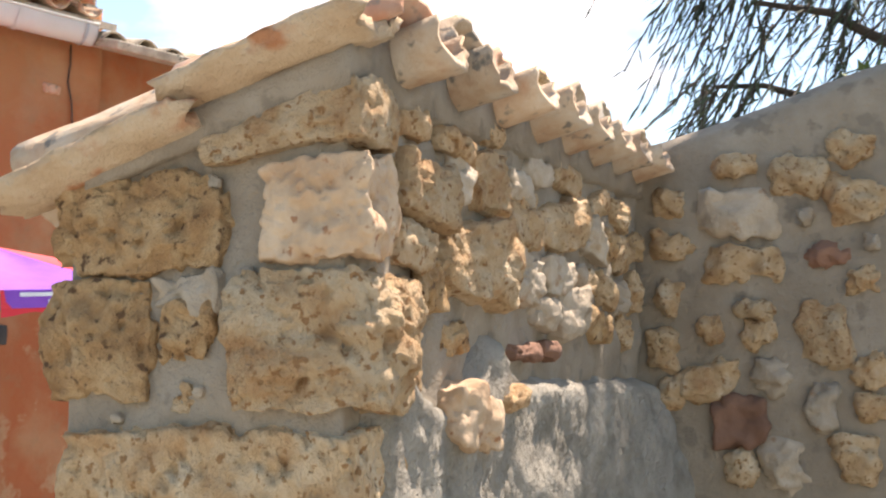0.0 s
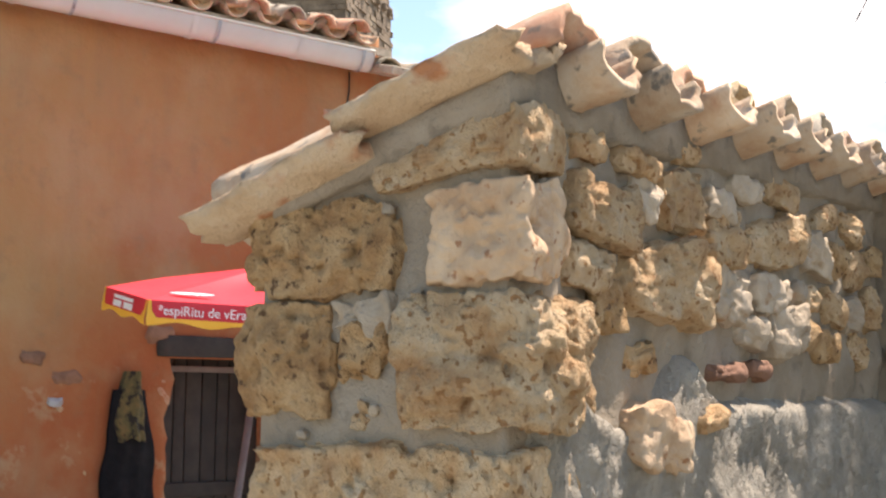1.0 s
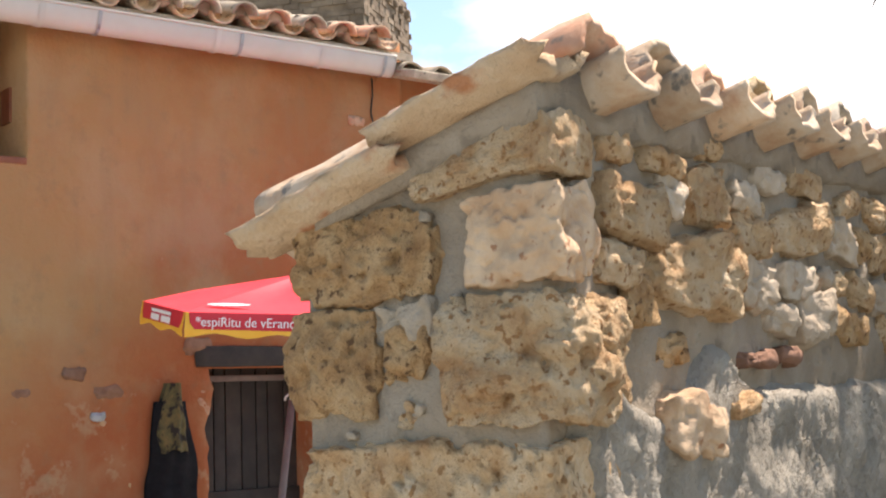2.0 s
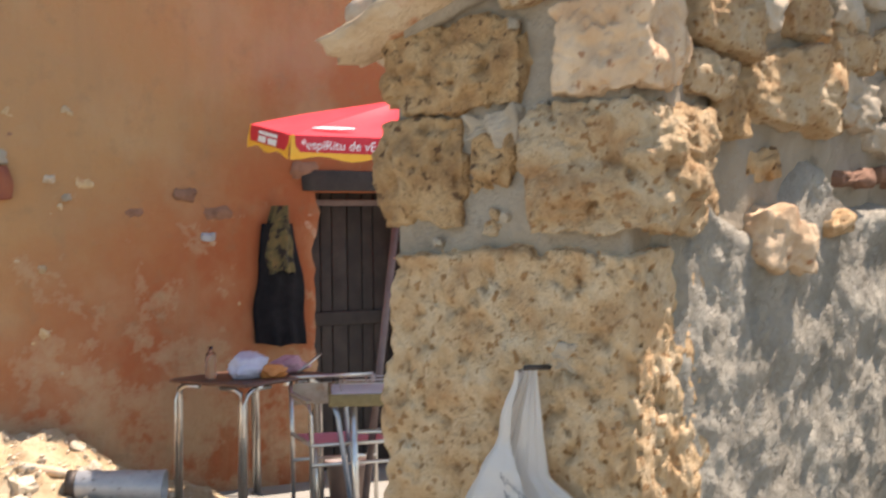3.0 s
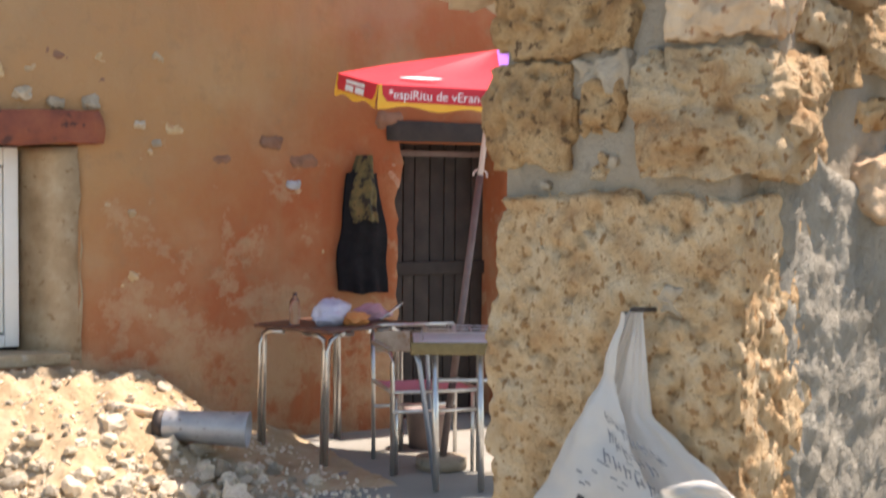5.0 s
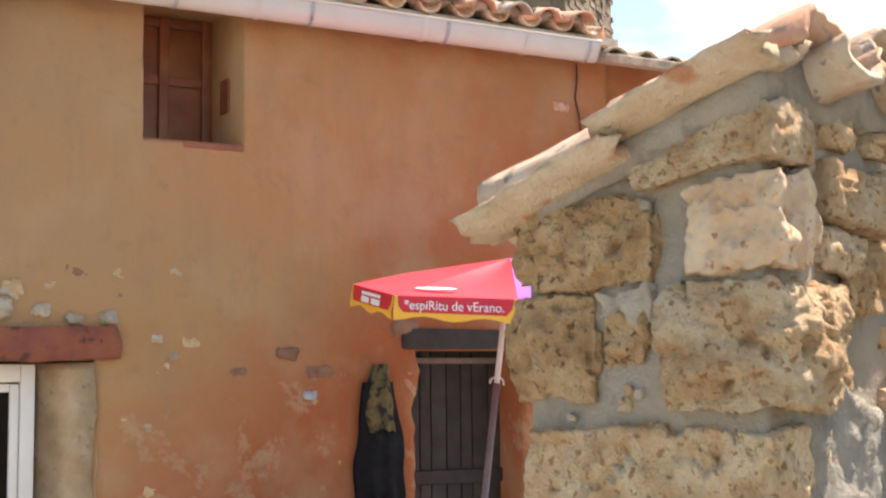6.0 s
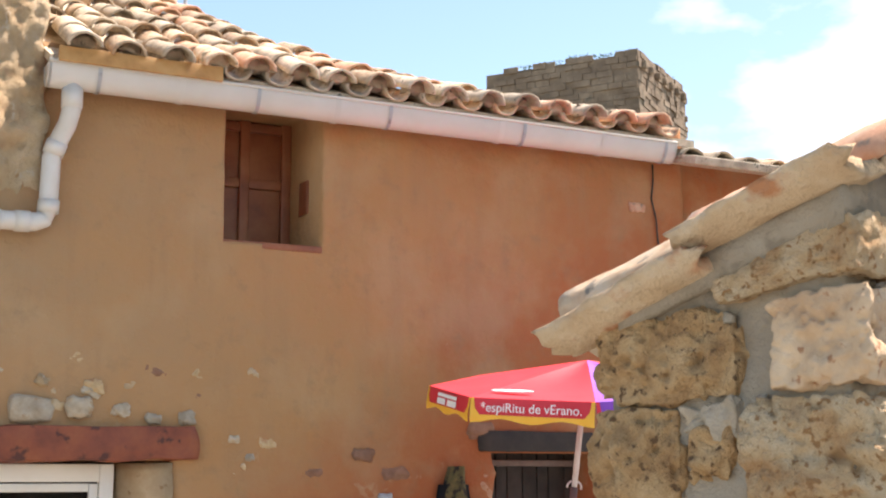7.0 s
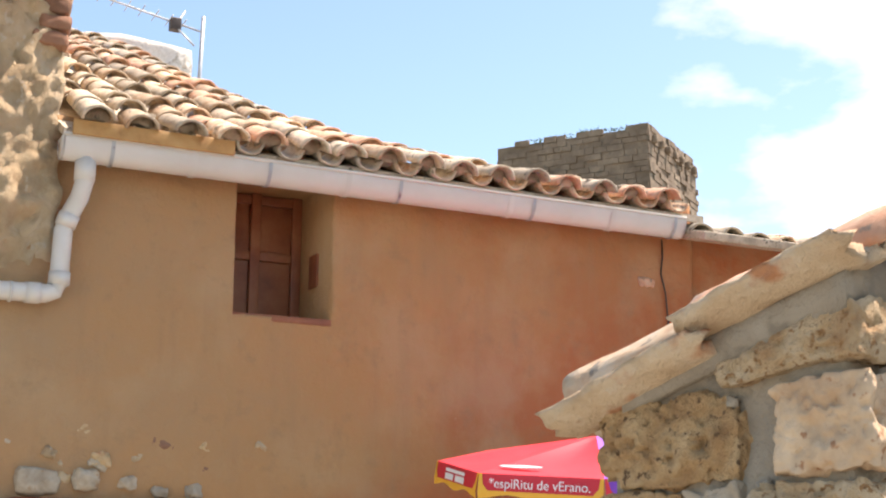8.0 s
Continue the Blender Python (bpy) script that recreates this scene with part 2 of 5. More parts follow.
INK = material("white_print", [(0.82, 0.80, 0.80), (0.88, 0.86, 0.86)], 9, 0.6, bump=0, spread=0)
BLACKINK = material("black_print", [(0.03, 0.03, 0.035), (0.05, 0.05, 0.055)], 9, 0.6, bump=0, spread=0)
GREYINK = material("grey_print", [(0.17, 0.165, 0.17), (0.24, 0.235, 0.24)], 9, 0.6, bump=0, spread=0)
PLASTIC = material("white_bag_film", [(0.64, 0.605, 0.555), (0.74, 0.705, 0.655)], 10, 0.55, bump=0.3, bump_scale=22, bump_dist=0.01, spread=0.03)
film = PLASTIC.node_tree
glow_through = film.nodes.new("ShaderNodeBsdfTranslucent")
glow_through.inputs["Color"].default_value = (0.82, 0.80, 0.77, 1)
film_mix = film.nodes.new("ShaderNodeMixShader")
film_mix.inputs[0].default_value = 0.42
film.links.new(film.nodes["Principled BSDF"].outputs[0], film_mix.inputs[1])
film.links.new(glow_through.outputs[0], film_mix.inputs[2])
film.links.new(film_mix.outputs[0], film.nodes["Material Output"].inputs["Surface"])
BLUEBAG = material("bluish_bag_film", [(0.52, 0.52, 0.66), (0.66, 0.66, 0.76)], 20, 0.4, bump=0.4, bump_scale=40, spread=0)
ORANGE = material("orange_wrapper", [(0.60, 0.20, 0.05), (0.7, 0.3, 0.09)], 20, 0.5, bump=0.3, spread=0)
ROSE = material("rose_cloth", [(0.48, 0.26, 0.30), (0.58, 0.36, 0.40)], 20, 0.8, bump=0.3, spread=0)
BLACKCLOTH = material("black_cloth", [(0.010, 0.010, 0.012), (0.022, 0.020, 0.022)], 14, 0.9, bump=0.4, bump_scale=60, spread=0)
BLACKCLOTH.node_tree.nodes["Principled BSDF"].inputs["Specular IOR Level"].default_value = 0.12
CAMO = material("camouflage_cloth", [(0.05, 0.035, 0.02), (0.12, 0.10, 0.04), (0.20, 0.13, 0.05)], 16, 0.9, bump=0.3, spots=(0.025, 0.02, 0.015), spot_scale=18, spot_cut=0.52, spread=0)
SLEEVE = material("brown_pole_sleeve", [(0.16, 0.11, 0.10), (0.22, 0.16, 0.14)], 14, 0.6, bump=0.1, spread=0)
POLE = material("whitish_pole", [(0.62, 0.5, 0.47), (0.7, 0.6, 0.56)], 14, 0.45, bump=0.05, spread=0)
GROUND = material("dusty_concrete", [(0.225, 0.217, 0.19), (0.275, 0.264, 0.232), (0.315, 0.304, 0.27)], 1.3, 0.95, bump=0.4, bump_scale=60, bump_dist=0.008, spots=(0.265, 0.24, 0.195), spot_scale=3.5, spread=0)
DIRT = material("sandy_dirt", [(0.40, 0.27, 0.15), (0.50, 0.37, 0.225), (0.56, 0.44, 0.30)], 4, 0.97, bump=1.0, bump_scale=35, bump_dist=0.02, spots=(0.54, 0.45, 0.33), spot_scale=14, spread=0)
PLASTER = material("cream_plaster", [(0.36, 0.245, 0.135), (0.45, 0.325, 0.195), (0.53, 0.42, 0.28)], 6, 0.95, bump=0.5, bump_scale=30, bump_dist=0.008, spots=(0.33, 0.21, 0.11), spot_scale=18, spread=0)
RUBBLE = material("broken_stone", [(0.48, 0.38, 0.26), (0.63, 0.53, 0.39), (0.73, 0.65, 0.53)], 15, 0.95, bump=0.5, bump_scale=70, spread=0.3)
TOWERSTONE = material("tower_stone", [(0.125, 0.088, 0.055), (0.20, 0.145, 0.095), (0.30, 0.23, 0.155)], 1.1, 0.95, bump=0.6, bump_scale=9, bump_dist=0.06, spots=(0.14, 0.115, 0.08), spot_scale=3, spread=0.1)
BRICK = material("brown_brick", [(0.20, 0.10, 0.06), (0.30, 0.16, 0.10)], 12, 0.92, bump=0.5, bump_scale=60, spread=0.2)
BARK = material("dark_bark", [(0.035, 0.028, 0.022), (0.07, 0.055, 0.042)], 12, 0.9, bump=0.6, spread=0)
LEAF = material("dull_green_leaf", [(0.035, 0.055, 0.028), (0.06, 0.085, 0.04)], 3, 0.6, bump=0, spread=0)
LEAF_BRIGHT = material("fresh_green_leaf", [(0.06, 0.11, 0.025), (0.10, 0.16, 0.04)], 3, 0.6, bump=0, spread=0)
WHITEWASH = material("whitewashed_masonry", [(0.66, 0.62, 0.55), (0.78, 0.75, 0.69)], 3, 0.95, bump=0.8, bump_scale=12, bump_dist=0.03, spots=(0.5, 0.44, 0.36), spot_scale=6, spread=0)
# near-black walls: the unlit room's shade is put into this colour
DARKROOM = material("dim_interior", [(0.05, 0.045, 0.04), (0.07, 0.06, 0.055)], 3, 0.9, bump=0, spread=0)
GLASS = bpy.data.materials.new("window_glass")
GLASS.use_nodes = True
GLASS.node_tree.nodes["Principled BSDF"].inputs["Transmission Weight"].default_value = 1.0
GLASS.node_tree.nodes["Principled BSDF"].inputs["Roughness"].default_value = 0.02
GLASS.node_tree.nodes["Principled BSDF"].inputs["IOR"].default_value = 1.45


# ---------------- building blocks ----------------
def thing(name, m, label, category, group="", kind=""):
    ob = new(name)
    ob.matrix_world = m
    return tagged(ob, label, category, group, kind)


def mesh_of(bm, name, smooth=True):
    me = bpy.data.meshes.new(name)
    bm.to_mesh(me)
    bm.free()
    if smooth:
        for p in me.polygons:
            p.use_smooth = True
    return me


def part(name, bm, mat, parent=None, label="", smooth=True):
    me = mesh_of(bm, name, smooth)
    me.materials.append(mat)
    ob = new(name, me)
    ob.parent = parent
    return tagged(ob, label)


def piece(name, me, parent, m):
    ob = new(name, me)
    ob.parent = parent
    ob.matrix_basis = m
    return ob


def box(bm, x0, x1, y0, y1, z0, z1):
    m = Matrix.Translation(((x0 + x1) / 2, (y0 + y1) / 2, (z0 + z1) / 2)) @ Matrix.Diagonal((x1 - x0, y1 - y0, z1 - z0, 1))
    return bmesh.ops.create_cube(bm, size=1, matrix=m)["verts"]


def bevelled(x0, x1, y0, y1, z0, z1, r=0.006, seg=2):
    bm = bmesh.new()
    box(bm, x0, x1, y0, y1, z0, z1)
    bmesh.ops.bevel(bm, geom=bm.edges[:], offset=r, segments=seg, profile=0.6, affect="EDGES")
    return bm


def tube(bm, pts, r, sides=10, r_end=None):
    """A round tube along points; r_end tapers it."""
    pts = [Vector(p) for p in pts]
    rings = []
    up = Vector((0.12, 0.31, 0.94))
    for i, p in enumerate(pts):
        d = (pts[min(i + 1, len(pts) - 1)] - pts[max(i - 1, 0)]).normalized()
        a = d.cross(up)
        if a.length < 0.05:
            a = d.cross(Vector((1, 0, 0)))
        a.normalize()
        b = d.cross(a)
        rr = r if r_end is None else r + (r_end - r) * i / (len(pts) - 1)
        rings.append([bm.verts.new(p + (a * math.cos(2 * math.pi * k / sides) + b * math.sin(2 * math.pi * k / sides)) * rr) for k in range(sides)])
    for q, w in zip(rings, rings[1:]):
        for k in range(sides):
            bm.faces.new((q[k], q[(k + 1) % sides], w[(k + 1) % sides], w[k]))
    bm.faces.new(rings[0][::-1])
    bm.faces.new(rings[-1])
    return bm


def n3(p, s, seed=0.0):
    return noise.noise(Vector((p[0] * s + seed * 7.31, p[1] * s - seed * 3.17, p[2] * s + seed * 1.73)))


def stone_bm(w, d, h, seed, cuts=9, roundness=0.45, rough=0.10, pits=0.0, taper=0.0):
    """A worn block: a cube pulled towards a ball, its outline bent by slow noise, its skin pitted by fast noise."""
    bm = bmesh.new()
    bmesh.ops.create_cube(bm, size=2)
    bmesh.ops.subdivide_edges(bm, edges=bm.edges[:], cuts=cuts, use_grid_fill=True)
    size = min(w, h, d)
    mean = (w + h) / 2
    for v in bm.verts:
        p = v.co.copy()
        q = p.normalized() * 1.22
        e = p.lerp(q, roundness) / (1 + 0.20 * roundness)
        e = Vector((e.x * w / 2, e.y * d / 2, e.z * h / 2))
        out = Vector((p.x / w, p.y / d, p.z / h)).normalized()
        k = n3(e, 1.6 / mean, seed) * rough * 1.7 + n3(e, 4.2 / mean, seed + 5) * rough * 0.8
        k += (abs(n3(e, 2.8 / mean, seed + 21)) - 0.2) * rough * 1.5
        e += out * k * size
        e.x += n3(e, 2.0 / mean, seed + 9) * rough * w * 0.55
        e.z += n3(e, 2.0 / mean, seed + 13) * rough * h * 0.55
        if pits:
            f = n3(e, 34, seed + 2) * 0.6 + n3(e, 75, seed + 3) * 0.5
            e += out * (-max(0.0, f - 0.12) * pits * 2.4 + n3(e, 22, seed + 4) * pits * 0.7 + abs(n3(e, 48, seed + 6)) * pits * 0.6)
        if taper:
            # the left end of the top face drops
            e.z -= taper * h * max(0.0, 0.5 - e.x / w) * (0.5 + e.z / h)
        v.co = e
    return bm


# ---------------- ground ----------------
bm = bmesh.new()
S = 400
gx = sorted(set([-S, -60, -20, -8] + [i * 0.25 for i in range(-16, 41)] + [16, 30, 80, S]))
gy = sorted(set([-S, -60, -20, -8] + [i * 0.25 for i in range(-12, 31)] + [12, 30, 80, S]))
rows = [[bm.verts.new((x, y, (n3((x, y, 0), 0.8) * 0.012) if -5 < x < 11 and -4 < y < 9 else 0.0)) for x in gx] for y in gy]
for a, b in zip(rows, rows[1:]):
    for i in range(len(gx) - 1):
        bm.faces.new((a[i], a[i + 1], b[i + 1], b[i]))
tagged(part("ground", bm, GROUND), "pale dusty concrete yard with tree shade", "ground", kind="structure")

# ---------------- stone wall end with tile coping ----------------
PIER = pose(1.193, 1.045, 0, 0, 0, -71.87)
LEN = 1.70      # from the wall's end to the inner corner
WID = 0.41


def pier_top(x):
    return 2.0 + 0.30 * x


bm = bmesh.new()
# mortar core: side sheets with slow unevenness
def sheet(place, us, vs):
    r = [[bm.verts.new(place(u, v)) for u in us] for v in vs]
    for a, b in zip(r, r[1:]):
        for i in range(len(us) - 1):
            bm.faces.new((a[i], a[i + 1], b[i + 1], b[i]))


def span(a, b, k):
    return [a + (b - a) * i / k for i in range(k + 1)]


SX = -0.030      # the flank's mortar face


def wob(x, y, z, fade, s=0.014):
    return (n3((x, y, z), 9, 1) * s + n3((x, y, z), 24, 2) * s * 0.6 + n3((x, y, z), 60, 3) * s * 0.25) * min(1.0, max(0.0, fade / 0.06))


sheet(lambda x, z: Vector((x, wob(x, 0, z, min(SX - x, x + WID), 0.010) - 0.008, z * (pier_top(x) + 0.004) / 2.0)), span(-WID, SX, 40), span(0, 2.0, 150))
sheet(lambda y, z: Vector((SX + wob(0.3, y, z, y), y - 0.008, z * (pier_top(SX) + 0.004) / 2.0 + 0.06 * y * z / 2)), span(0, LEN + 0.2, 120), span(0, 2.0, 150))
sheet(lambda y, z: Vector((-WID + wob(-1, y, z, LEN + 0.2 - y), LEN + 0.192 - y, z * pier_top(-WID) / 2.0)), span(0, LEN + 0.2, 12), span(0, 2.0, 20))
sheet(lambda x, y: Vector((x, y, pier_top(x) + 0.06 * y * (1 + x / WID))), span(-WID, SX, 6), span(0, LEN + 0.2, 12))
bmesh.ops.remove_doubles(bm, verts=bm.verts[:], dist=0.004)
wall_end = part("wall_garden", bm, MORTAR)
wall_end.matrix_world = PIER
tagged(wall_end, "rubble stone garden wall set in grey mortar, coped with clay tiles", "stone wall", kind="structure")


def wall_stone(parent, x0, x1, y0, y1, z0, z1, mat, seed, cuts=9, roundness=0.4, rough=0.10, pits=0.0, tilt=0.0, turn=0.0, name="stone", taper=0.0):
    ob = part(name, stone_bm(x1 - x0, y1 - y0, z1 - z0, seed, cuts, roundness, rough, pits, taper), mat, parent)
    ob.matrix_basis = pose((x0 + x1) / 2, (y0 + y1) / 2, (z0 + z1) / 2, 0, tilt, turn)
    return ob


def front_stones():
    P = wall_end
    # the pitted quoins and blocks of the wall's end
    wall_stone(P, -0.225, 0.006, -0.034, 0.09, 1.892, 1.972, TUFA, 1, 36, 0.20, 0.055, 0.010, -7, taper=0.60)
    wall_stone(P, -0.446, -0.170, -0.032, 0.16, 1.746, 1.878, TUFA_BROWN, 2, 54, 0.36, 0.07, 0.015, 1)
    wall_stone(P, -0.145, 0.004, -0.032, 0.110, 1.758, 1.895, PINK, 3, 46, 0.24, 0.07, 0.011, -2, 8, taper=0.20)
    wall_stone(P, -0.452, -0.280, -0.030, 0.16, 1.584, 1.750, TUFA_BROWN, 4, 46, 0.36, 0.07, 0.013)
    wall_stone(P, -0.286, -0.188, -0.022, 0.05, 1.702, 1.750, PALE, 5, 18, 0.40, 0.26, 0.003, 4, taper=0.3)
    wall_stone(P, -0.280, -0.204, -0.020, 0.05, 1.628, 1.710, TUFA_BROWN, 6, 20, 0.45, 0.20, 0.009)
    wall_stone(P, -0.184, 0.020, -0.040, 0.200, 1.574, 1.756, TUFA, 7, 60, 0.42, 0.08, 0.015, 0, 8)
    wall_stone(P, -0.258, -0.222, -0.016, 0.03, 1.578, 1.614, TUFA, 8, 10, 0.5, 0.2, 0.004)
    wall_stone(P, -0.318, -0.277, -0.018, 0.03, 1.886, 1.918, TUFA, 9, 10, 0.5, 0.2, 0.004)
    for k, (px, pz) in enumerate(((-0.205, 1.86), (-0.395, 1.885), (-0.16, 1.745), (-0.22, 1.60), (-0.335, 1.566))):
        wall_stone(P, px - 0.008, px + 0.010, -0.020, 0.00, pz - 0.006, pz + 0.008, PALE, 500 + k, 4, 0.6, 0.2, 0.0, name="pebble")
    # the large block and the courses below it
    wall_stone(P, -0.425, 0.000, -0.036, 0.17, 0.985, 1.572, TUFA, 10, 84, 0.15, 0.040, 0.015, 0, 1)
    wall_stone(P, -0.150, -0.092, -0.038, 0.03, 1.396, 1.436, PALE, 12, 12, 0.6, 0.16, 0.003)
    wall_stone(P, -0.415, -0.014, -0.022, 0.18, 0.640, 0.990, TUFA, 13, 26, 0.2, 0.05, 0.010)
    wall_stone(P, -0.420, -0.014, -0.022, 0.18, 0.270, 0.640, TUFA, 14, 18, 0.2, 0.05, 0.008)
    wall_stone(P, -0.420, -0.014, -0.022, 0.18, -0.02, 0.280, TUFA, 15, 18, 0.2, 0.05, 0.008)


def side_stone(y, z, w, h, mat=TUFA, proud=0.02, seed=1, tilt=0.0, taper=0.0):
    """A rough lump set in the flank; its outer face stands proud of the flank's line by about the given amount less two centimetres."""
    cuts = 12 + int(70 * max(w * 0.5, h))
    ob = part("stone", stone_bm(w * 0.90, 0.12, h * 0.96, seed, cuts, 0.36, 0.10, 0.012, taper), mat, wall_end)
    ob.matrix_basis = pose(proud - 0.082, y + 0.020, z, 0, 0, 90 - 5) @ pose(0, 0, 0, 0, tilt, 0)


def side_stones():
    T, B, W, R = TUFA, TUFA_BROWN, PALE, BRICK
    rows = ((0.179, 1.962, 0.105, 0.050, T, 0.014), (0.337, 1.958, 0.140, 0.034, T, 0.022), (0.525, 2.004, 0.100, 0.040, T, 0.014),
            (0.216, 1.880, 0.215, 0.104, T, 0.026), (0.362, 1.911, 0.085, 0.074, W, 0.016), (0.482, 1.923, 0.160, 0.100, T, 0.026),
            (0.658, 1.940, 0.120, 0.070, W, 0.020), (0.665, 1.880, 0.150, 0.095, T, 0.024), (0.170, 1.794, 0.140, 0.062, T, 0.022),
            (0.430, 1.800, 0.350, 0.140, T, 0.034), (0.220, 1.742, 0.095, 0.068, B, 0.026), (0.700, 1.788, 0.160, 0.096, W, 0.024),
            (0.936, 1.908, 0.310, 0.108, T, 0.022), (0.804, 1.982, 0.160, 0.046, W, 0.014), (0.994, 2.001, 0.190, 0.056, T, 0.014),
            (1.244, 1.982, 0.150, 0.060, T, 0.018), (1.167, 1.902, 0.150, 0.088, W, 0.026), (0.889, 1.804, 0.165, 0.074, W, 0.026),
            (1.030, 1.820, 0.125, 0.050, W, 0.020), (0.802, 1.731, 0.120, 0.056, W, 0.026), (0.960, 1.739, 0.170, 0.096, W, 0.030),
            (0.676, 1.664, 0.135, 0.032, R, 0.024), (0.832, 1.668, 0.085, 0.032, R, 0.022), (0.349, 1.675, 0.130, 0.052, B, 0.010),
            (1.100, 1.748, 0.100, 0.070, B, 0.020), (1.130, 1.812, 0.090, 0.060, T, 0.018), (1.300, 1.900, 0.110, 0.080, B, 0.020),
            (1.440, 1.990, 0.160, 0.075, T, 0.018), (1.440, 1.895, 0.140, 0.085, T, 0.020), (1.290, 1.805, 0.130, 0.075, T, 0.020),
            (1.230, 1.728, 0.140, 0.065, B, 0.020), (1.420, 1.800, 0.110, 0.075, W, 0.020), (1.480, 1.725, 0.120, 0.070, T, 0.018),
            (1.580, 1.930, 0.110, 0.080, B, 0.018), (1.580, 1.820, 0.110, 0.090, T, 0.018), (0.359, 1.562, 0.185, 0.088, PINK, 0.050),
            (0.559, 1.589, 0.090, 0.042, T, 0.046))
    for k, (y, z, w, h, mat, proud) in enumerate(rows):
        side_stone(y, z, w, h, mat, proud, 21 + k, 9 * math.sin(k * 2.4), 0.25 if k % 3 == 0 else 0.0)


def coarse_render():
    """The rough cement coat on the lower part of the wall's flank, with a scalloped top edge and a rounded inner corner."""
    b = bmesh.new()
    ys, zs = span(0.012, LEN + 0.1, 190), span(0.0, 1.0, 170)

    def top(y):
        return 1.635 + 0.055 * math.exp(-((y - 0.10) / 0.06) ** 2) + 0.075 * math.exp(-((y - 0.53) / 0.07) ** 2) - 0.03 * math.exp(-((y - 0.30) / 0.10) ** 2) + n3((y, 0, 0), 9) * 0.012

    def place(y, k):
        z = k * top(y)
        thick = 0.022 + 0.020 * (1 - k) + n3((0, y, z), 11, 4) * 0.013 + n3((0, y * 1.6, z * 0.8), 30, 5) * 0.007 + n3((0, y * 1.7 + z * 0.5, z * 0.6), 62, 6) * 0.009
        thick += 0.30 * max(0.0, (y - 0.9) / 0.8) ** 2 * (1 - k) ** 0.6
        edge = min(1.0, (1 - k) / 0.02) * max(0.0, min(1.0, (y - 0.03 - n3((0, 0, z), 9, 7) * 0.03 - n3((0, 0, z), 31, 7) * 0.012) / 0.05))
        return Vector((SX + 0.002 + thick * edge - 0.03 * (1 - edge), y, z))
    r = [[b.verts.new(place(y, k)) for y in ys] for k in zs]
    for p, q in zip(r, r[1:]):
        for i in range(len(ys) - 1):
            b.faces.new((p[i], p[i + 1], q[i + 1], q[i]))
    part("cement_coat", b, COARSE, wall_end, "coarse grey cement coat")


coarse_render()
front_stones()
side_stones()


def tile_mesh(name, mat, r0, r1, length, up=True, t=0.013, seg=10, seed=0, flat=0.85, worn=1.0):
    """A half-round clay tile along +x, tapering from r0 to r1, with thickness and slightly chipped ends."""
    b = bmesh.new()
    cols = []
    steps = 9 if worn < 1.5 else 20
    for i in range(steps + 1):
        x = length * i / steps
        ring_o, ring_i = [], []
        for k in range(seg + 1):
            a = math.pi * k / seg
            r = r0 + (r1 - r0) * i / steps
            if worn > 1.5:
                q = (x, math.cos(a) * r0, math.sin(a) * r0)
                r += n3(q, 16, seed) * 0.010 + n3(q, 45, seed + 1) * 0.007
            r += (n3((x * 2, a, seed), 5, seed) * 0.006 + n3((x * 5, a * 2, seed), 6, seed) * 0.003) * (1.0 if worn < 1.5 else 0.6)
            xx = x + (n3((a * 2, i, seed), 1.7, seed) * 0.012 * worn if i in (0, steps) else 0)
            s = 1 if up else -1
            ring_o.append(b.verts.new((xx, math.cos(a) * r, s * math.sin(a) * r * flat)))
            ring_i.append(b.verts.new((xx, math.cos(a) * (r - t), s * (math.sin(a) * (r - t) * flat - (0 if flat > 0.8 else t * (1 - flat) * math.sin(a))))))
        cols.append((ring_o, ring_i))
    for (o0, i0), (o1, i1) in zip(cols, cols[1:]):
        for k in range(seg):
            b.faces.new((o0[k], o1[k], o1[k + 1], o0[k + 1]))
            b.faces.new((i0[k], i0[k + 1], i1[k + 1], i1[k]))
        b.faces.new((o0[0], i0[0], i1[0], o1[0]))
        b.faces.new((o0[seg], o1[seg], i1[seg], i0[seg]))
    for (o, i_), flip in ((cols[0], False), (cols[-1], True)):
        for k in range(seg):
            b.faces.new((o[k], o[k + 1], i_[k + 1], i_[k]) if not flip else (o[k], i_[k], i_[k + 1], o[k + 1]))
    bmesh.ops.recalc_face_normals(b, faces=b.faces[:])
    me = mesh_of(b, name)
    me.materials.append(mat)
    return me


# ---------------- house front ----------------
FY = 7.272
HX0, HX1 = -3.0, 5.55
OPEN = [(2.235, 2.85, 3.03, 3.93), (0.55, 1.98, 0.55, 1.76), (4.01, 4.80, -0.05, 1.82)]


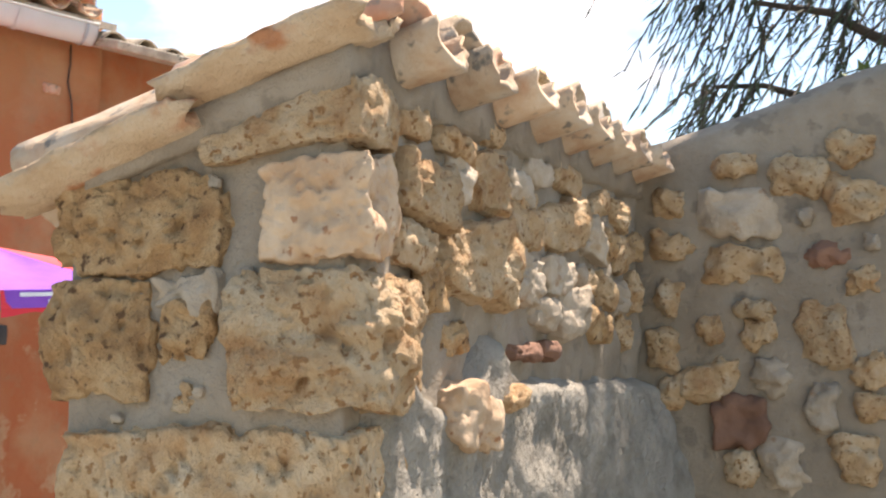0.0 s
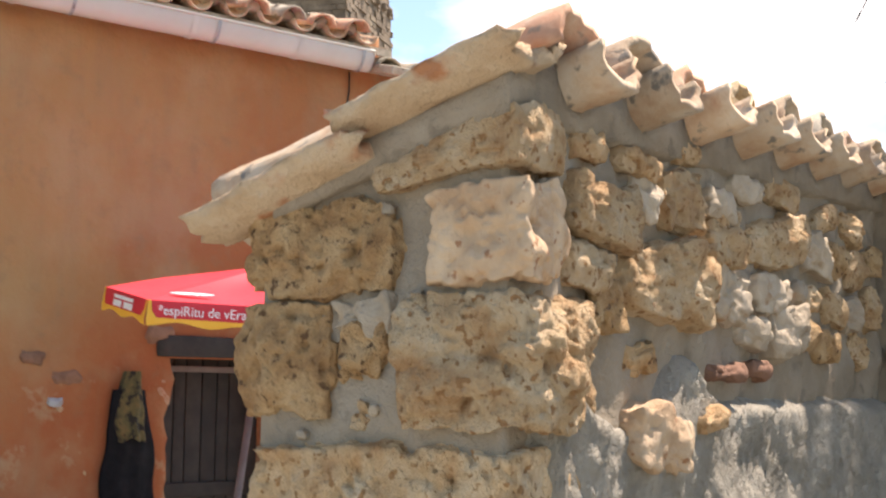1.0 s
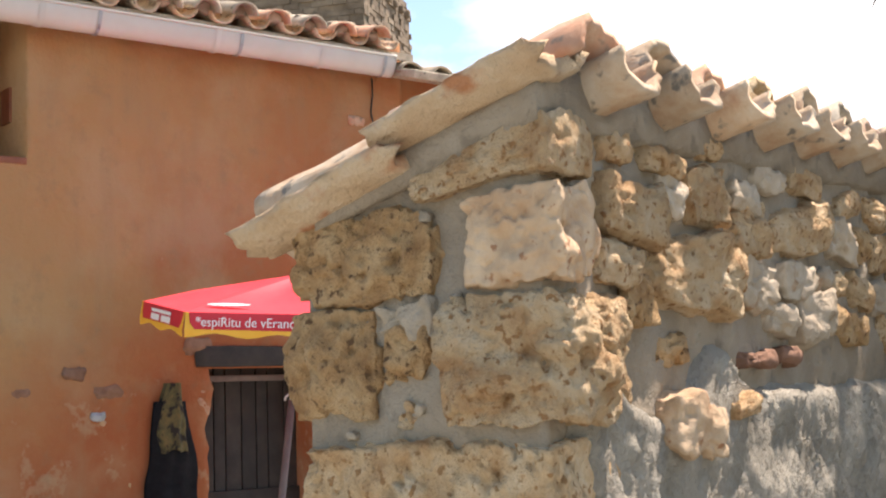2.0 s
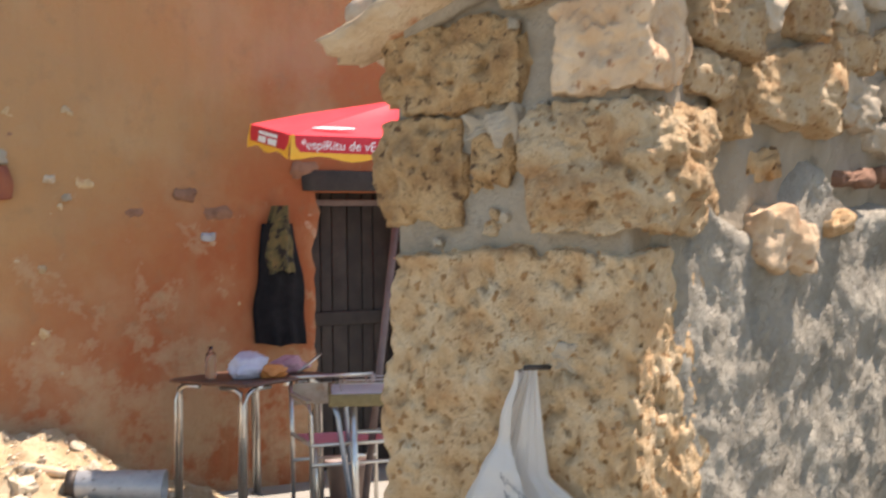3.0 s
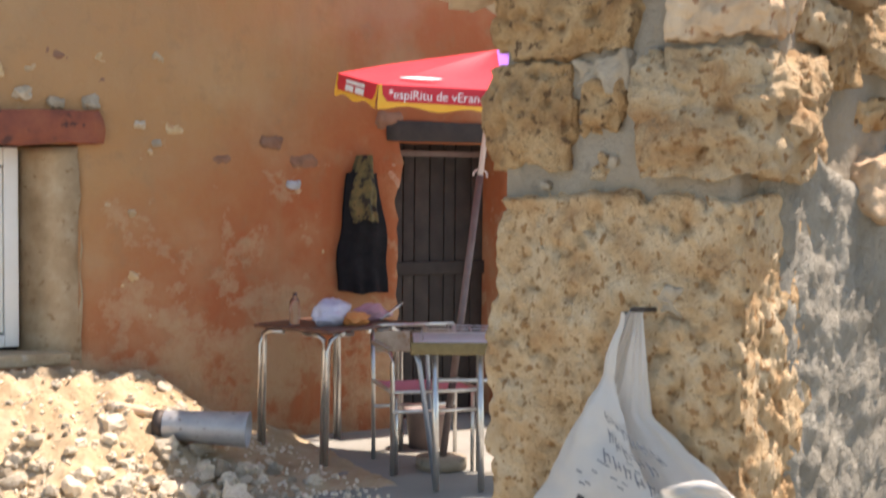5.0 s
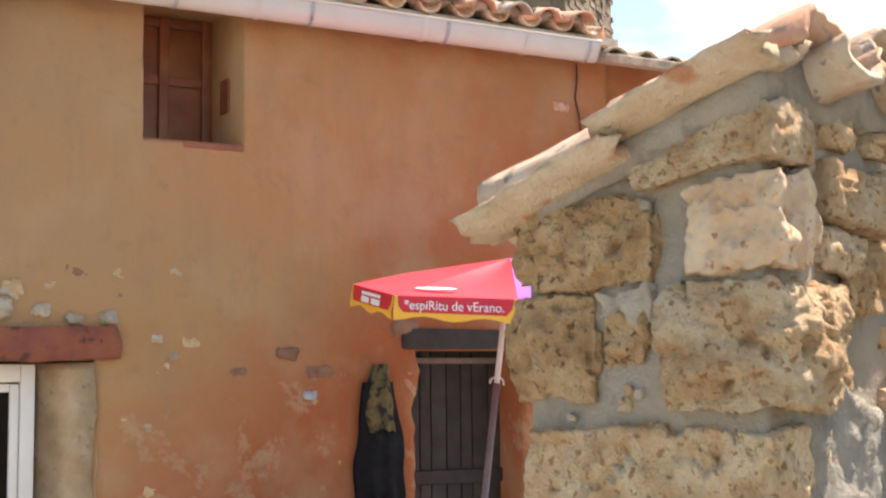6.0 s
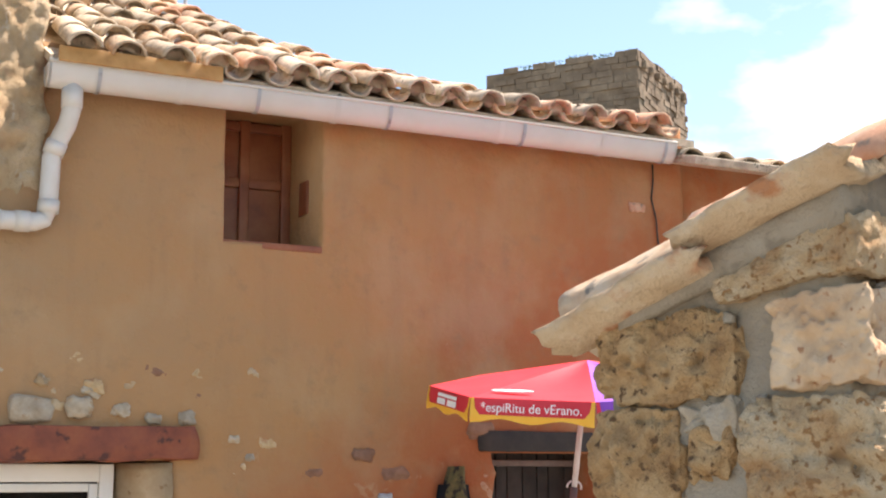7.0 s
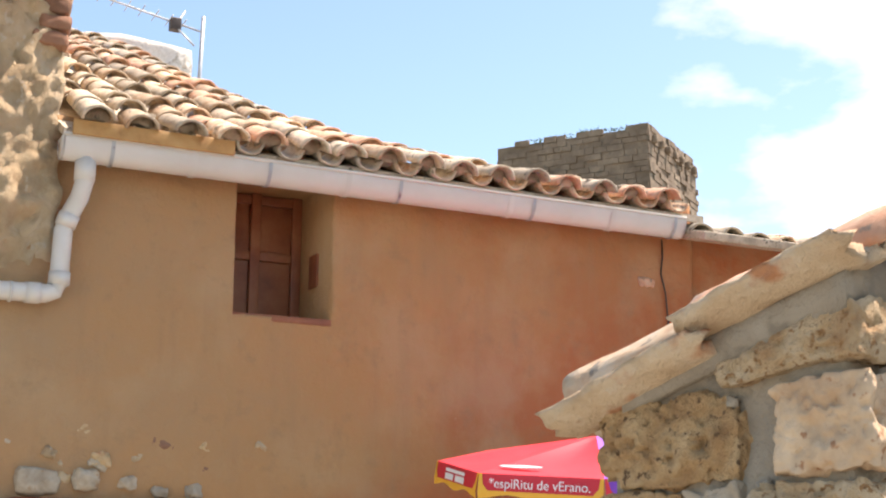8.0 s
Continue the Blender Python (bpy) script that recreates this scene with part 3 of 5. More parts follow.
def house_wall():
    b = bmesh.new()
    xs = sorted(set([round(HX0 + 0.06 * i, 3) for i in range(int((HX1 - HX0) / 0.06) + 1)] + [o[0] for o in OPEN] + [o[1] for o in OPEN] + [HX1]))
    zs = sorted(set([round(0.06 * i - 0.05, 3) for i in range(70)] + [o[2] for o in OPEN] + [o[3] for o in OPEN]))

    def pt(x, z):
        ex = n3((x, 0, z), 9, 3) * 0.014
        jag = 0.0
        if 0 < z < 1.95 and (abs(x - 4.01) < 0.02):
            jag = n3((0, 0, z), 7, 8) * 0.05 + n3((0, 0, z), 19, 9) * 0.02
        return Vector((x + jag, FY - 0.006 + n3((x, 0, z), 1.6, 1) * 0.018 + ex * 0.8, z))
    g = [[b.verts.new(pt(x, z)) for x in xs] for z in zs]
    for j in range(len(zs) - 1):
        for i in range(len(xs) - 1):
            cx, cz = (xs[i] + xs[i + 1]) / 2, (zs[j] + zs[j + 1]) / 2
            if any(o[0] < cx < o[1] and o[2] < cz < o[3] for o in OPEN):
                continue
            b.faces.new((g[j][i], g[j][i + 1], g[j + 1][i + 1], g[j + 1][i]))
    edge = [e for e in b.edges if e.is_boundary]
    ret = bmesh.ops.extrude_edge_only(b, edges=edge)
    for v in (e for e in ret["geom"] if isinstance(e, bmesh.types.BMVert)):
        v.co.y = FY + 0.62
    bmesh.ops.delete(b, geom=[v for v in b.verts if not v.link_faces], context="VERTS")
    ob = part("wall_house", b, RENDER)
    return tagged(ob, "ochre and orange lime-rendered house front, flaking low down", "house wall", kind="structure")


house = house_wall()


def left_house():
    b = bmesh.new()
    xs, zs = span(-1.5, 1.18, 90), span(2.95, 6.2, 90)
    r = [[b.verts.new((x + (n3((0, 0, z), 6, 2) * 0.04 if i == 90 else 0), FY + 0.02 - (0.07 + 0.42 * (1.18 - x)) * min(1, max(0, z - 3.12) / 0.4) + (n3((x, 0, z), 5, 5) * 0.05 + n3((x, 0, z), 12, 6) * 0.05 + n3((x, 0, z), 26, 7) * 0.036) * min(1, (z - 2.95) / 0.4), z)) for i, x in enumerate(xs)] for z in zs]
    for p, q in zip(r, r[1:]):
        for i in range(90):
            b.faces.new((p[i], p[i + 1], q[i + 1], q[i]))
    edge = [e for e in b.edges if e.is_boundary]
    ret = bmesh.ops.extrude_edge_only(b, edges=edge)
    for v in (e for e in ret["geom"] if isinstance(e, bmesh.types.BMVert)):
        v.co.y = FY + 5.0
    ob = part("wall_neighbour", b, DIRT)
    return tagged(ob, "taller neighbouring house wall of rough sandy stone", "house wall", kind="structure")


left_house()
tagged(part("eaves_neighbour", bevelled(-1.5, 1.24, FY - 1.45, FY + 0.3, 5.02, 5.10, 0.01), SHUTTER), "dark wooden eaves of the neighbouring house", "eaves", kind="structure")
for k in range(5):
    part("brick", stone_bm(0.22 - 0.03 * (k % 2), 0.16, 0.085, 60 + k, 6, 0.25, 0.08), BRICK, house).matrix_basis = pose(1.07 + 0.02 * (k % 2), FY - 0.06, 4.50 + 0.10 * k)

# upper window with a wooden shutter deep in its reveal
def upper_window():
    w = thing("window_1", pose(2.235, FY, 3.03), "deep window with a closed brown wooden shutter", "window", kind="structure")
    part("window_sill", bevelled(-0.004, 0.622, -0.008, 0.60, -0.030, 0.012, 0.006), SHUTTER, w, "brown tiled sill")
    part("shutter_panel", bevelled(0.0, 0.615, 0.585, 0.605, 0.01, 0.90, 0.003), SHUTTER, w)
    part("stile", bevelled(0.0, 0.07, 0.55, 0.590, 0.01, 0.90, 0.006), SHUTTER, w)
    part("stile", bevelled(0.27, 0.335, 0.55, 0.590, 0.01, 0.90, 0.006), SHUTTER, w)
    part("stile", bevelled(0.55, 0.615, 0.55, 0.590, 0.01, 0.90, 0.006), SHUTTER, w)
    for z in (0.012, 0.46, 0.83):
        part("rail", bevelled(0.07, 0.27, 0.556, 0.588, z, z + 0.06, 0.005), SHUTTER, w)
        part("rail", bevelled(0.335, 0.55, 0.556, 0.588, z, z + 0.06, 0.005), SHUTTER, w)
    part("vent_plate", bevelled(0.600, 0.617, 0.22, 0.36, 0.26, 0.47, 0.003), SHUTTER, w, "small brown vent cover on the reveal")


def lower_window():
    w = thing("window_2", pose(-0.035, FY, 0), "white-framed window under a wooden lintel", "window", kind="structure")
    y = 0.20
    part("window_frame", bevelled(1.655, 1.735, y, y + 0.06, 0.62, 1.74, 0.008), WHITE, w)
    part("window_frame", bevelled(0.55, 1.655, y, y + 0.06, 1.64, 1.74, 0.008), WHITE, w)
    part("window_frame", bevelled(0.55, 1.655, y, y + 0.06, 0.62, 0.69, 0.008), WHITE, w)
    part("sash", bevelled(1.600, 1.652, y + 0.015, y + 0.05, 0.70, 1.63, 0.006), WHITE, w)
    part("sash", bevelled(0.62, 1.598, y + 0.015, y + 0.05, 1.585, 1.632, 0.006), WHITE, w)
    part("sash", bevelled(0.62, 1.598, y + 0.015, y + 0.05, 0.70, 0.745, 0.006), WHITE, w)
    g = bmesh.new()
    box(g, 0.62, 1.60, y + 0.03, y + 0.036, 0.745, 1.585)
    pane = part("pane", g, GLASS, w, smooth=False)
    pane.visible_shadow = False
    # splayed plaster jamb
    j = bmesh.new()
    zs = span(0.53, 1.745, 26)
    for a, b in zip(zs, zs[1:]):
        q = []
        for z in (a, b):
            q += [j.verts.new((2.025 + n3((0, 0, z), 8, 3) * 0.03, -0.012 + n3((0, 1, z), 10, 3) * 0.012, z)), j.verts.new((1.735, 0.235, z))]
        j.faces.new((q[0], q[2], q[3], q[1]))
    bmesh.ops.remove_doubles(j, verts=j.verts[:], dist=0.0005)
    top = bmesh.ops.extrude_face_region(j, geom=j.faces[:])
    for v in (e for e in top["geom"] if isinstance(e, bmesh.types.BMVert)):
        v.co.x, v.co.y = 2.035, 0.26
    part("jamb", j, PLASTER, w, "pale patched plaster jamb")
    part("window_sill", bevelled(0.5, 1.97, -0.02, 0.26, 0.53, 0.60, 0.012), DIRT, w)
    # open box behind the pane, coloured dark to stand in for indoor shade
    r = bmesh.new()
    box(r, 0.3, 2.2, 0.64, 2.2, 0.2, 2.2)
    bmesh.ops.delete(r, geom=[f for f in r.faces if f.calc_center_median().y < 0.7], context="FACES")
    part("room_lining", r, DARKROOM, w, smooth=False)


def door():
    d = thing("door_1", pose(4.01, FY, 0), "old dark plank door, closed, deep in the wall", "door", kind="structure")
    x = -0.05
    k = 0
    while x < 0.84:
        wd = 0.105 + 0.02 * math.sin(k * 2.3)
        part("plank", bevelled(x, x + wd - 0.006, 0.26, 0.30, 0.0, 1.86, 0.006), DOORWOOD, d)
        x += wd
        k += 1
    for z in (0.95,):
        part("ledge", bevelled(-0.02, 0.80, 0.235, 0.262, z, z + 0.09, 0.006), DOORWOOD, d)
    part("top_rail", bevelled(-0.02, 0.82, 0.215, 0.262, 1.735, 1.775, 0.006), SLEEVE, d, "greyish top rail")
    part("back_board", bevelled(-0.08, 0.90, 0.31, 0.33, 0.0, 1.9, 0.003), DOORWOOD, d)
    lintel = stone_bm(1.0, 0.22, 0.13, 71, 12, 0.08, 0.02)
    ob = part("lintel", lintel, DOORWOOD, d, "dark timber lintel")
    ob.matrix_basis = pose(0.39, 0.078, 1.888)


upper_window()
lower_window()
door()
lint = part("lintel_beam", stone_bm(1.75, 0.24, 0.195, 70, 24, 0.10, 0.10), BEAM)
lint.matrix_world = pose(1.24, FY + 0.06, 1.845, 0, -1.2, 0)
tagged(lint, "rough red-stained timber lintel beam over the window", "beam", kind="structure")


# stones that show through the render
def bare_stone(x, z, w, h, mat, seed, proud=0.02, tilt=0):
    part("stone", stone_bm(w, 0.10, h, seed, 8, 0.5, 0.14, 0.004), mat, house).matrix_basis = pose(x, FY - proud + 0.045, z, 0, tilt, 0)


bare_stone(3.34, 1.688, 0.22, 0.085, BRICK, 80, 0.012)
bare_stone(3.14, 1.80, 0.15, 0.075, BRICK, 81, 0.010)
bare_stone(2.82, 1.70, 0.11, 0.07, BRICK, 82, 0.008)
bare_stone(2.53, 1.86, 0.12, 0.06, CLAY_YELLOW, 83, 0.010)
bare_stone(1.865, 2.255, 0.15, 0.065, BRICK, 84, 0.014, 8)
bare_stone(2.05, 2.00, 0.11, 0.075, PALE, 85, 0.03)
bare_stone(1.86, 1.99, 0.10, 0.070, PALE, 86, 0.03)
bare_stone(1.68, 2.03, 0.12, 0.075, PALE, 87, 0.03)
bare_stone(1.45, 2.04, 0.15, 0.12, PALE, 88, 0.035)
bare_stone(1.20, 2.03, 0.24, 0.15, PALE, 89, 0.030)
bare_stone(1.52, 2.16, 0.12, 0.08, CLAY_YELLOW, 90, 0.02)
bare_stone(2.33, 1.88, 0.07, 0.05, PALE, 91, 0.02)
bare_stone(2.43, 1.78, 0.06, 0.05, PALE, 92, 0.02)
bare_stone(3.28, 1.545, 0.10, 0.06, ZINC, 93, 0.02)
bare_stone(3.95, 1.60, 0.14, 0.17, CLAY_RED, 94, 0.015)
bare_stone(3.93, 1.95, 0.20, 0.11, BRICK, 95, 0.02)
bare_stone(2.28, 1.00, 0.14, 0.10, CLAY_YELLOW, 96, 0.006)
bare_stone(5.16, 3.49, 0.14, 0.07, CLAY_RED, 97, 0.02)

rnd_wall = random.Random(31)
for k in range(15):
    bare_stone(rnd_wall.uniform(0.75, 2.45), rnd_wall.uniform(1.98, 2.34), rnd_wall.uniform(0.05, 0.13), rnd_wall.uniform(0.04, 0.085), rnd_wall.choice((PALE, CLAY_YELLOW, DIRT, BRICK, DIRT)), 110 + k, rnd_wall.uniform(0.0, 0.016), rnd_wall.uniform(-25, 25))
for k in range(9):
    bare_stone(rnd_wall.uniform(2.1, 3.5), rnd_wall.uniform(0.75, 1.85), rnd_wall.uniform(0.03, 0.07), rnd_wall.uniform(0.02, 0.045), rnd_wall.choice((DIRT, CLAY_YELLOW, CLAY)), 150 + k, rnd_wall.uniform(0.0, 0.010), rnd_wall.uniform(-25, 25))

# ---------------- gutter and downpipe ----------------
def gutter():
    g = thing("gutter", pose(0, 0, 0), "grey-white plastic half-round gutter with joint clips", "gutter")
    b = bmesh.new()
    R, Y, Z = 0.085, FY - 0.19, 3.905
    prof = [(Y + R * math.cos(a), Z - R * 1.55 * math.sin(a)) for a in [math.pi * k / 14 for k in range(15)]]
    outer = prof[:15][::-1]
    inner = [(y + (Y - y) * 0.06, z + 0.006) for y, z in outer][::-1]
    loop = outer + inner
    ends = []
    for x in span(1.155, 5.32, 12):
        ends.append([b.verts.new((x, y, z)) for y, z in loop])
    for p, q in zip(ends, ends[1:]):
        for k in range(len(loop)):
            b.faces.new((p[k], p[(k + 1) % len(loop)], q[(k + 1) % len(loop)], q[k]))
    bmesh.ops.recalc_face_normals(b, faces=b.faces[:])
    part("trough", b, PVC, g)
    for x in (1.158, 5.31):
        c = bmesh.new()
        vs = [c.verts.new((x, y, z)) for y, z in outer]
        c.faces.new(vs)
        r = bmesh.ops.extrude_face_region(c, geom=c.faces[:])
        for v in (e for e in r["geom"] if isinstance(e, bmesh.types.BMVert)):
            v.co.x += 0.012
        part("end_cap", c, PVC, g)
    t = bmesh.new()
    tube(t, [(1.155, Y - R, Z), (5.32, Y - R, Z)], 0.011, 8)
    part("front_bead", t, PVC, g)
    for i, x in enumerate((1.42, 1.88, 2.34, 2.83, 3.18, 3.95, 4.12, 4.72, 5.22)):
        c = bmesh.new()
        o = [(Y + (y - Y) * 1.06, Z + (z - Z) * 1.05) for y, z in outer]
        s = [[c.verts.new((x + d, y, z)) for y, z in o] for d in (0, 0.035 if i % 2 else 0.022)]
        for k in range(len(o) - 1):
            c.faces.new((s[0][k], s[0][k + 1], s[1][k + 1], s[1][k]))
        part("joint_clip", c, PVC if i % 2 else ZINC, g)
    p = thing("downpipe", pose(0, 0, 0), "grey-white plastic downpipe with elbows and collars", "downpipe")
    y = FY - 0.10
    t = bmesh.new()
    tube(t, [(1.30, y - 0.09, 3.80), (1.30, y - 0.09, 3.66), (1.285, y - 0.06, 3.58), (1.235, y, 3.46), (1.22, y, 3.40), (1.215, y, 3.10), (1.195, y, 3.055), (1.15, y, 3.035), (-2.4, y, 2.99)], 0.052, 16)
    part("pipe", t, PVC, p)
    for a, q in (((1.30, y - 0.09, 3.78), (1.30, y - 0.09, 3.67)), ((1.247, y - 0.012, 3.49), (1.225, y, 3.42)), ((1.217, y, 3.16), (1.215, y, 3.09)), ((1.12, y, 3.034), (1.04, y, 3.033)), ((0.97, y, 3.03), (0.955, y, 3.03))):
        t = bmesh.new()
        tube(t, [a, q], 0.059, 16)
        part("collar", t, PVC, p)


gutter()
cab = bmesh.new()
tube(cab, [(5.285, FY - 0.03, 3.80), (5.29, FY - 0.025, 3.68), (5.275, FY - 0.02, 3.56), (5.31, FY - 0.02, 3.42), (5.325, FY - 0.02, 3.2), (5.32, FY - 0.02, 2.0)], 0.006, 6)
tagged(part("wall_cable", cab, IRON), "thin dark cable running down the house wall", "cable")

# ---------------- house roof ----------------
def pitch(x):
    return 0.47 - 0.095 * max(0.0, min(x, 4.4) - 2.5)


def roof_z(x, y):
    return 3.965 + pitch(x) * (y - 7.0)


def roof_end(x):
    return 13.2 if x < 3.05 else 8.9


def house_roof():
    RL = 13.2
    b = bmesh.new()
    # deck runs past the tiles to keep a sun streak off the wall
    for x0, x1 in zip(span(1.16, 5.48, 16), span(1.16, 5.48, 16)[1:]):
        y1 = roof_end((x0 + x1) / 2)
        top = [b.verts.new((x, y, roof_z(x, y) - 0.03)) for x, y in ((x0, 7.02), (x1, 7.02), (x1, y1), (x0, y1))]
        low = [b.verts.new(v.co - Vector((0, 0, 0.05))) for v in top]
        b.faces.new(top)
        b.faces.new(low[::-1])
        for k in range(4):
            b.faces.new((top[k], low[k], low[(k + 1) % 4], top[(k + 1) % 4]))
    roof = part("roof_house", b, CLAY_GREY, smooth=False)
    tagged(roof, "old sun-bleached curved clay tile roof", "tile roof", kind="structure")
    part("fascia_board", bevelled(1.20, 2.12, 6.96, 6.985, 3.90, 3.985, 0.004), BOARD, roof, "orange-stained eaves board")
    meshes = [tile_mesh("cover_tile", m, 0.098, 0.082, 0.46, True, 0.016, 8, s) for s, m in enumerate((CLAY, CLAY_GREY, CLAY_GREY, CLAY_RED, CLAY, CLAY_GREY))]
    under = [tile_mesh("channel_tile", m, 0.085, 0.098, 0.46, False, 0.016, 8, s + 9) for s, m in enumerate((CLAY, CLAY_GREY))]
    rnd = random.Random(4)
    rest = bmesh.new()
    count = 0
    for row in range(17):
        y0 = 6.93 + 0.36 * row
        for col in range(18):
            x = 1.33 + 0.252 * col
            if x > 5.25 or y0 > roof_end(x) - 0.3:
                continue
            ang = math.degrees(math.atan(pitch(x)))
            m = pose(x + rnd.uniform(-0.015, 0.015), y0 + rnd.uniform(-0.06, 0.05), roof_z(x, y0) + 0.028 + rnd.uniform(-0.012, 0.014) + 0.012, 0, 0, 90) @ pose(0, 0, 0, rnd.uniform(-5, 5), -ang + 2.2 + rnd.uniform(-2.0, 2.0), rnd.uniform(-4.5, 4.5))
            me = rnd.choice(meshes)
            piece("cover_tile", me, roof, m)
            count += 1
            if row == 0:
                piece("channel_tile", rnd.choice(under), roof, pose(x + 0.126, y0 + 0.03, roof_z(x, y0) + 0.055, 0, 0, 90) @ pose(0, 0, 0, 0, -ang + 2, 0))
    for col in range(17):
        x = 1.33 + 0.252 * col
        if x < 5.25:
            part("bedding", stone_bm(0.15, 0.10, 0.085, 400 + col, 5, 0.5, 0.16), MORTAR if col % 3 else CLAY_GREY, roof).matrix_basis = pose(x, 7.035, roof_z(x, 7.03) + 0.062)
    # ridge capping and whitewashed wall beyond
    cap = bmesh.new()
    tube(cap, [(1.0, RL, roof_z(1, RL)), (3.05, RL, roof_z(3.0, RL))], 0.10, 10)
    part("ridge_cap", cap, CLAY, roof)


house_roof()
# rising whitewashed wall behind the roof, with an aerial
wb = stone_bm(3.0, 0.5, 0.9, 33, 16, 0.05, 0.10)
ww = part("wall_white", wb, WHITEWASH)
ww.matrix_world = pose(1.85, 13.3, 6.48, 0, 3, 0)
tagged(ww, "crumbling whitewashed parapet behind the roof", "wall", kind="structure")
aer = thing("roof_aerial", pose(3.57, 13.3, 6.5), "thin television aerial on a mast", "aerial")
t = bmesh.new()
tube(t, [(0, 0, -0.6), (0.03, 0, 0.90)], 0.022, 8)
part("mast", t, ZINC, aer)
t = bmesh.new()
tube(t, [(-1.5, 0, 1.00), (0.02, 0, 0.72)], 0.012, 6)
part("boom", t, ZINC, aer)
for k in range(9):
    t = bmesh.new()
    x = -1.4 + 0.15 * k
    z = 0.985 - 0.028 * k
    tube(t, [(x, -0.16, z), (x, 0.16, z)], 0.006, 5)
    part("element", t, ZINC, aer)
part("junction_box", bevelled(-0.34, -0.22, -0.05, 0.05, 0.68, 0.82, 0.01), IRON, aer)
for s in (-1, 1):
    t = bmesh.new()
    tube(t, [(-0.28, 0.0, 0.74), (-0.12, 0.22 * s, 0.74 + 0.28 * s)], 0.012, 5)
    part("reflector", t, ZINC, aer)


# low annex roof beyond the gutter's end
def annex():
    a = thing("annex", pose(0, 0, 0), "low annex with a sagging grey tile roof", "outbuilding", kind="structure")
    part("wall", bevelled(5.56, 9.2, FY + 0.03, FY + 1.3, -0.05, 3.875, 0.03), RENDER, a)
    ang = 14
    ms = [tile_mesh("cover_tile", m, 0.10, 0.085, 0.46, True, 0.016, 8, s + 20) for s, m in enumerate((CLAY_GREY, CLAY, CLAY_GREY))]
    rnd = random.Random(8)
    part("roof_deck", bevelled(5.35, 9.2, 7.05, 9.2, -0.03, 0.03, 0.01), CLAY_GREY, a).matrix_basis = pose(0, -0.0, 2.05, 14, 0, 0)
    for row in range(4):
        y = 7.0 + 0.36 * row
        for col in range(15):
            piece("cover_tile", rnd.choice(ms), a, pose(5.44 + 0.25 * col, y + rnd.uniform(-0.04, 0.04), 3.80 + math.tan(radians(14)) * (y - 7.0) + rnd.uniform(-0.015, 0.02), 0, 0, 90) @ pose(0, 0, 0, 0, -ang + 2, rnd.uniform(-4, 4)))


annex()


# ---------------- ruined tower ----------------
def tower():
    T = thing("stone_tower", pose(28.1, 40.0, 0.55, 0, 0, -54), "ruined square tower of weathered coursed stone", "tower")
    b = bmesh.new()
    box(b, -6.3, 0, 0, 5.9, -0.6, 17.0)
    part("core", b, TOWERSTONE, T, smooth=False)
    rnd = random.Random(3)
    b = bmesh.new()
    z = 12.4
    while z < 17.25:
        h = rnd.uniform(0.20, 0.27)
        for face in (0, 1):
            u = 0.0
            lim = 6.3 if face == 0 else 5.9
            while u < lim:
                w = rnd.uniform(0.28, 0.70)
                d = rnd.uniform(0.0, 0.10) if rnd.random() > 0.12 else -0.02
                top = z + h - 0.02
                cut = 17.25 if face == 1 else 17.25 - max(0, (u - 5.5)) * 1.3
                if top < cut + rnd.uniform(-0.15, 0.1):
                    e = min(u + w - 0.02, lim)
                    if face == 0:
                        box(b, -e, -u, -d, 0.05, z, top)
                    else:
                        box(b, -0.05, d, u, e, z, top)
                u += w
        z += h
    part("masonry_facing", b, TOWERSTONE, T, smooth=False)["kind"] = "stuff"
    for k in range(7):
        part("putlog_stone", stone_bm(0.3, 0.25, 0.3, 100 + k, 4, 0.4, 0.1), TOWERSTONE, T).matrix_basis = pose(0.12, 0.4 + 0.8 * k, 16.6)
    g = bmesh.new()
    for k in range(420):
        x, y = (-rnd.uniform(0.1, 4.9), rnd.uniform(0, 0.5)) if k % 3 else (-rnd.uniform(0, 0.4), rnd.uniform(0, 5.7))
        hgt = rnd.uniform(0.02, 0.10) * (1 + (2 < -x < 3))
        v = [g.verts.new(p) for p in ((x - 0.03, y, 17.15), (x + 0.03, y, 17.15), (x + rnd.uniform(-0.1, 0.1), y + rnd.uniform(-0.1, 0.1), 17.15 + hgt))]
        g.faces.new(v)
    part("dry_grass", g, LEAF_BRIGHT, T)["kind"] = "stuff"


tower()


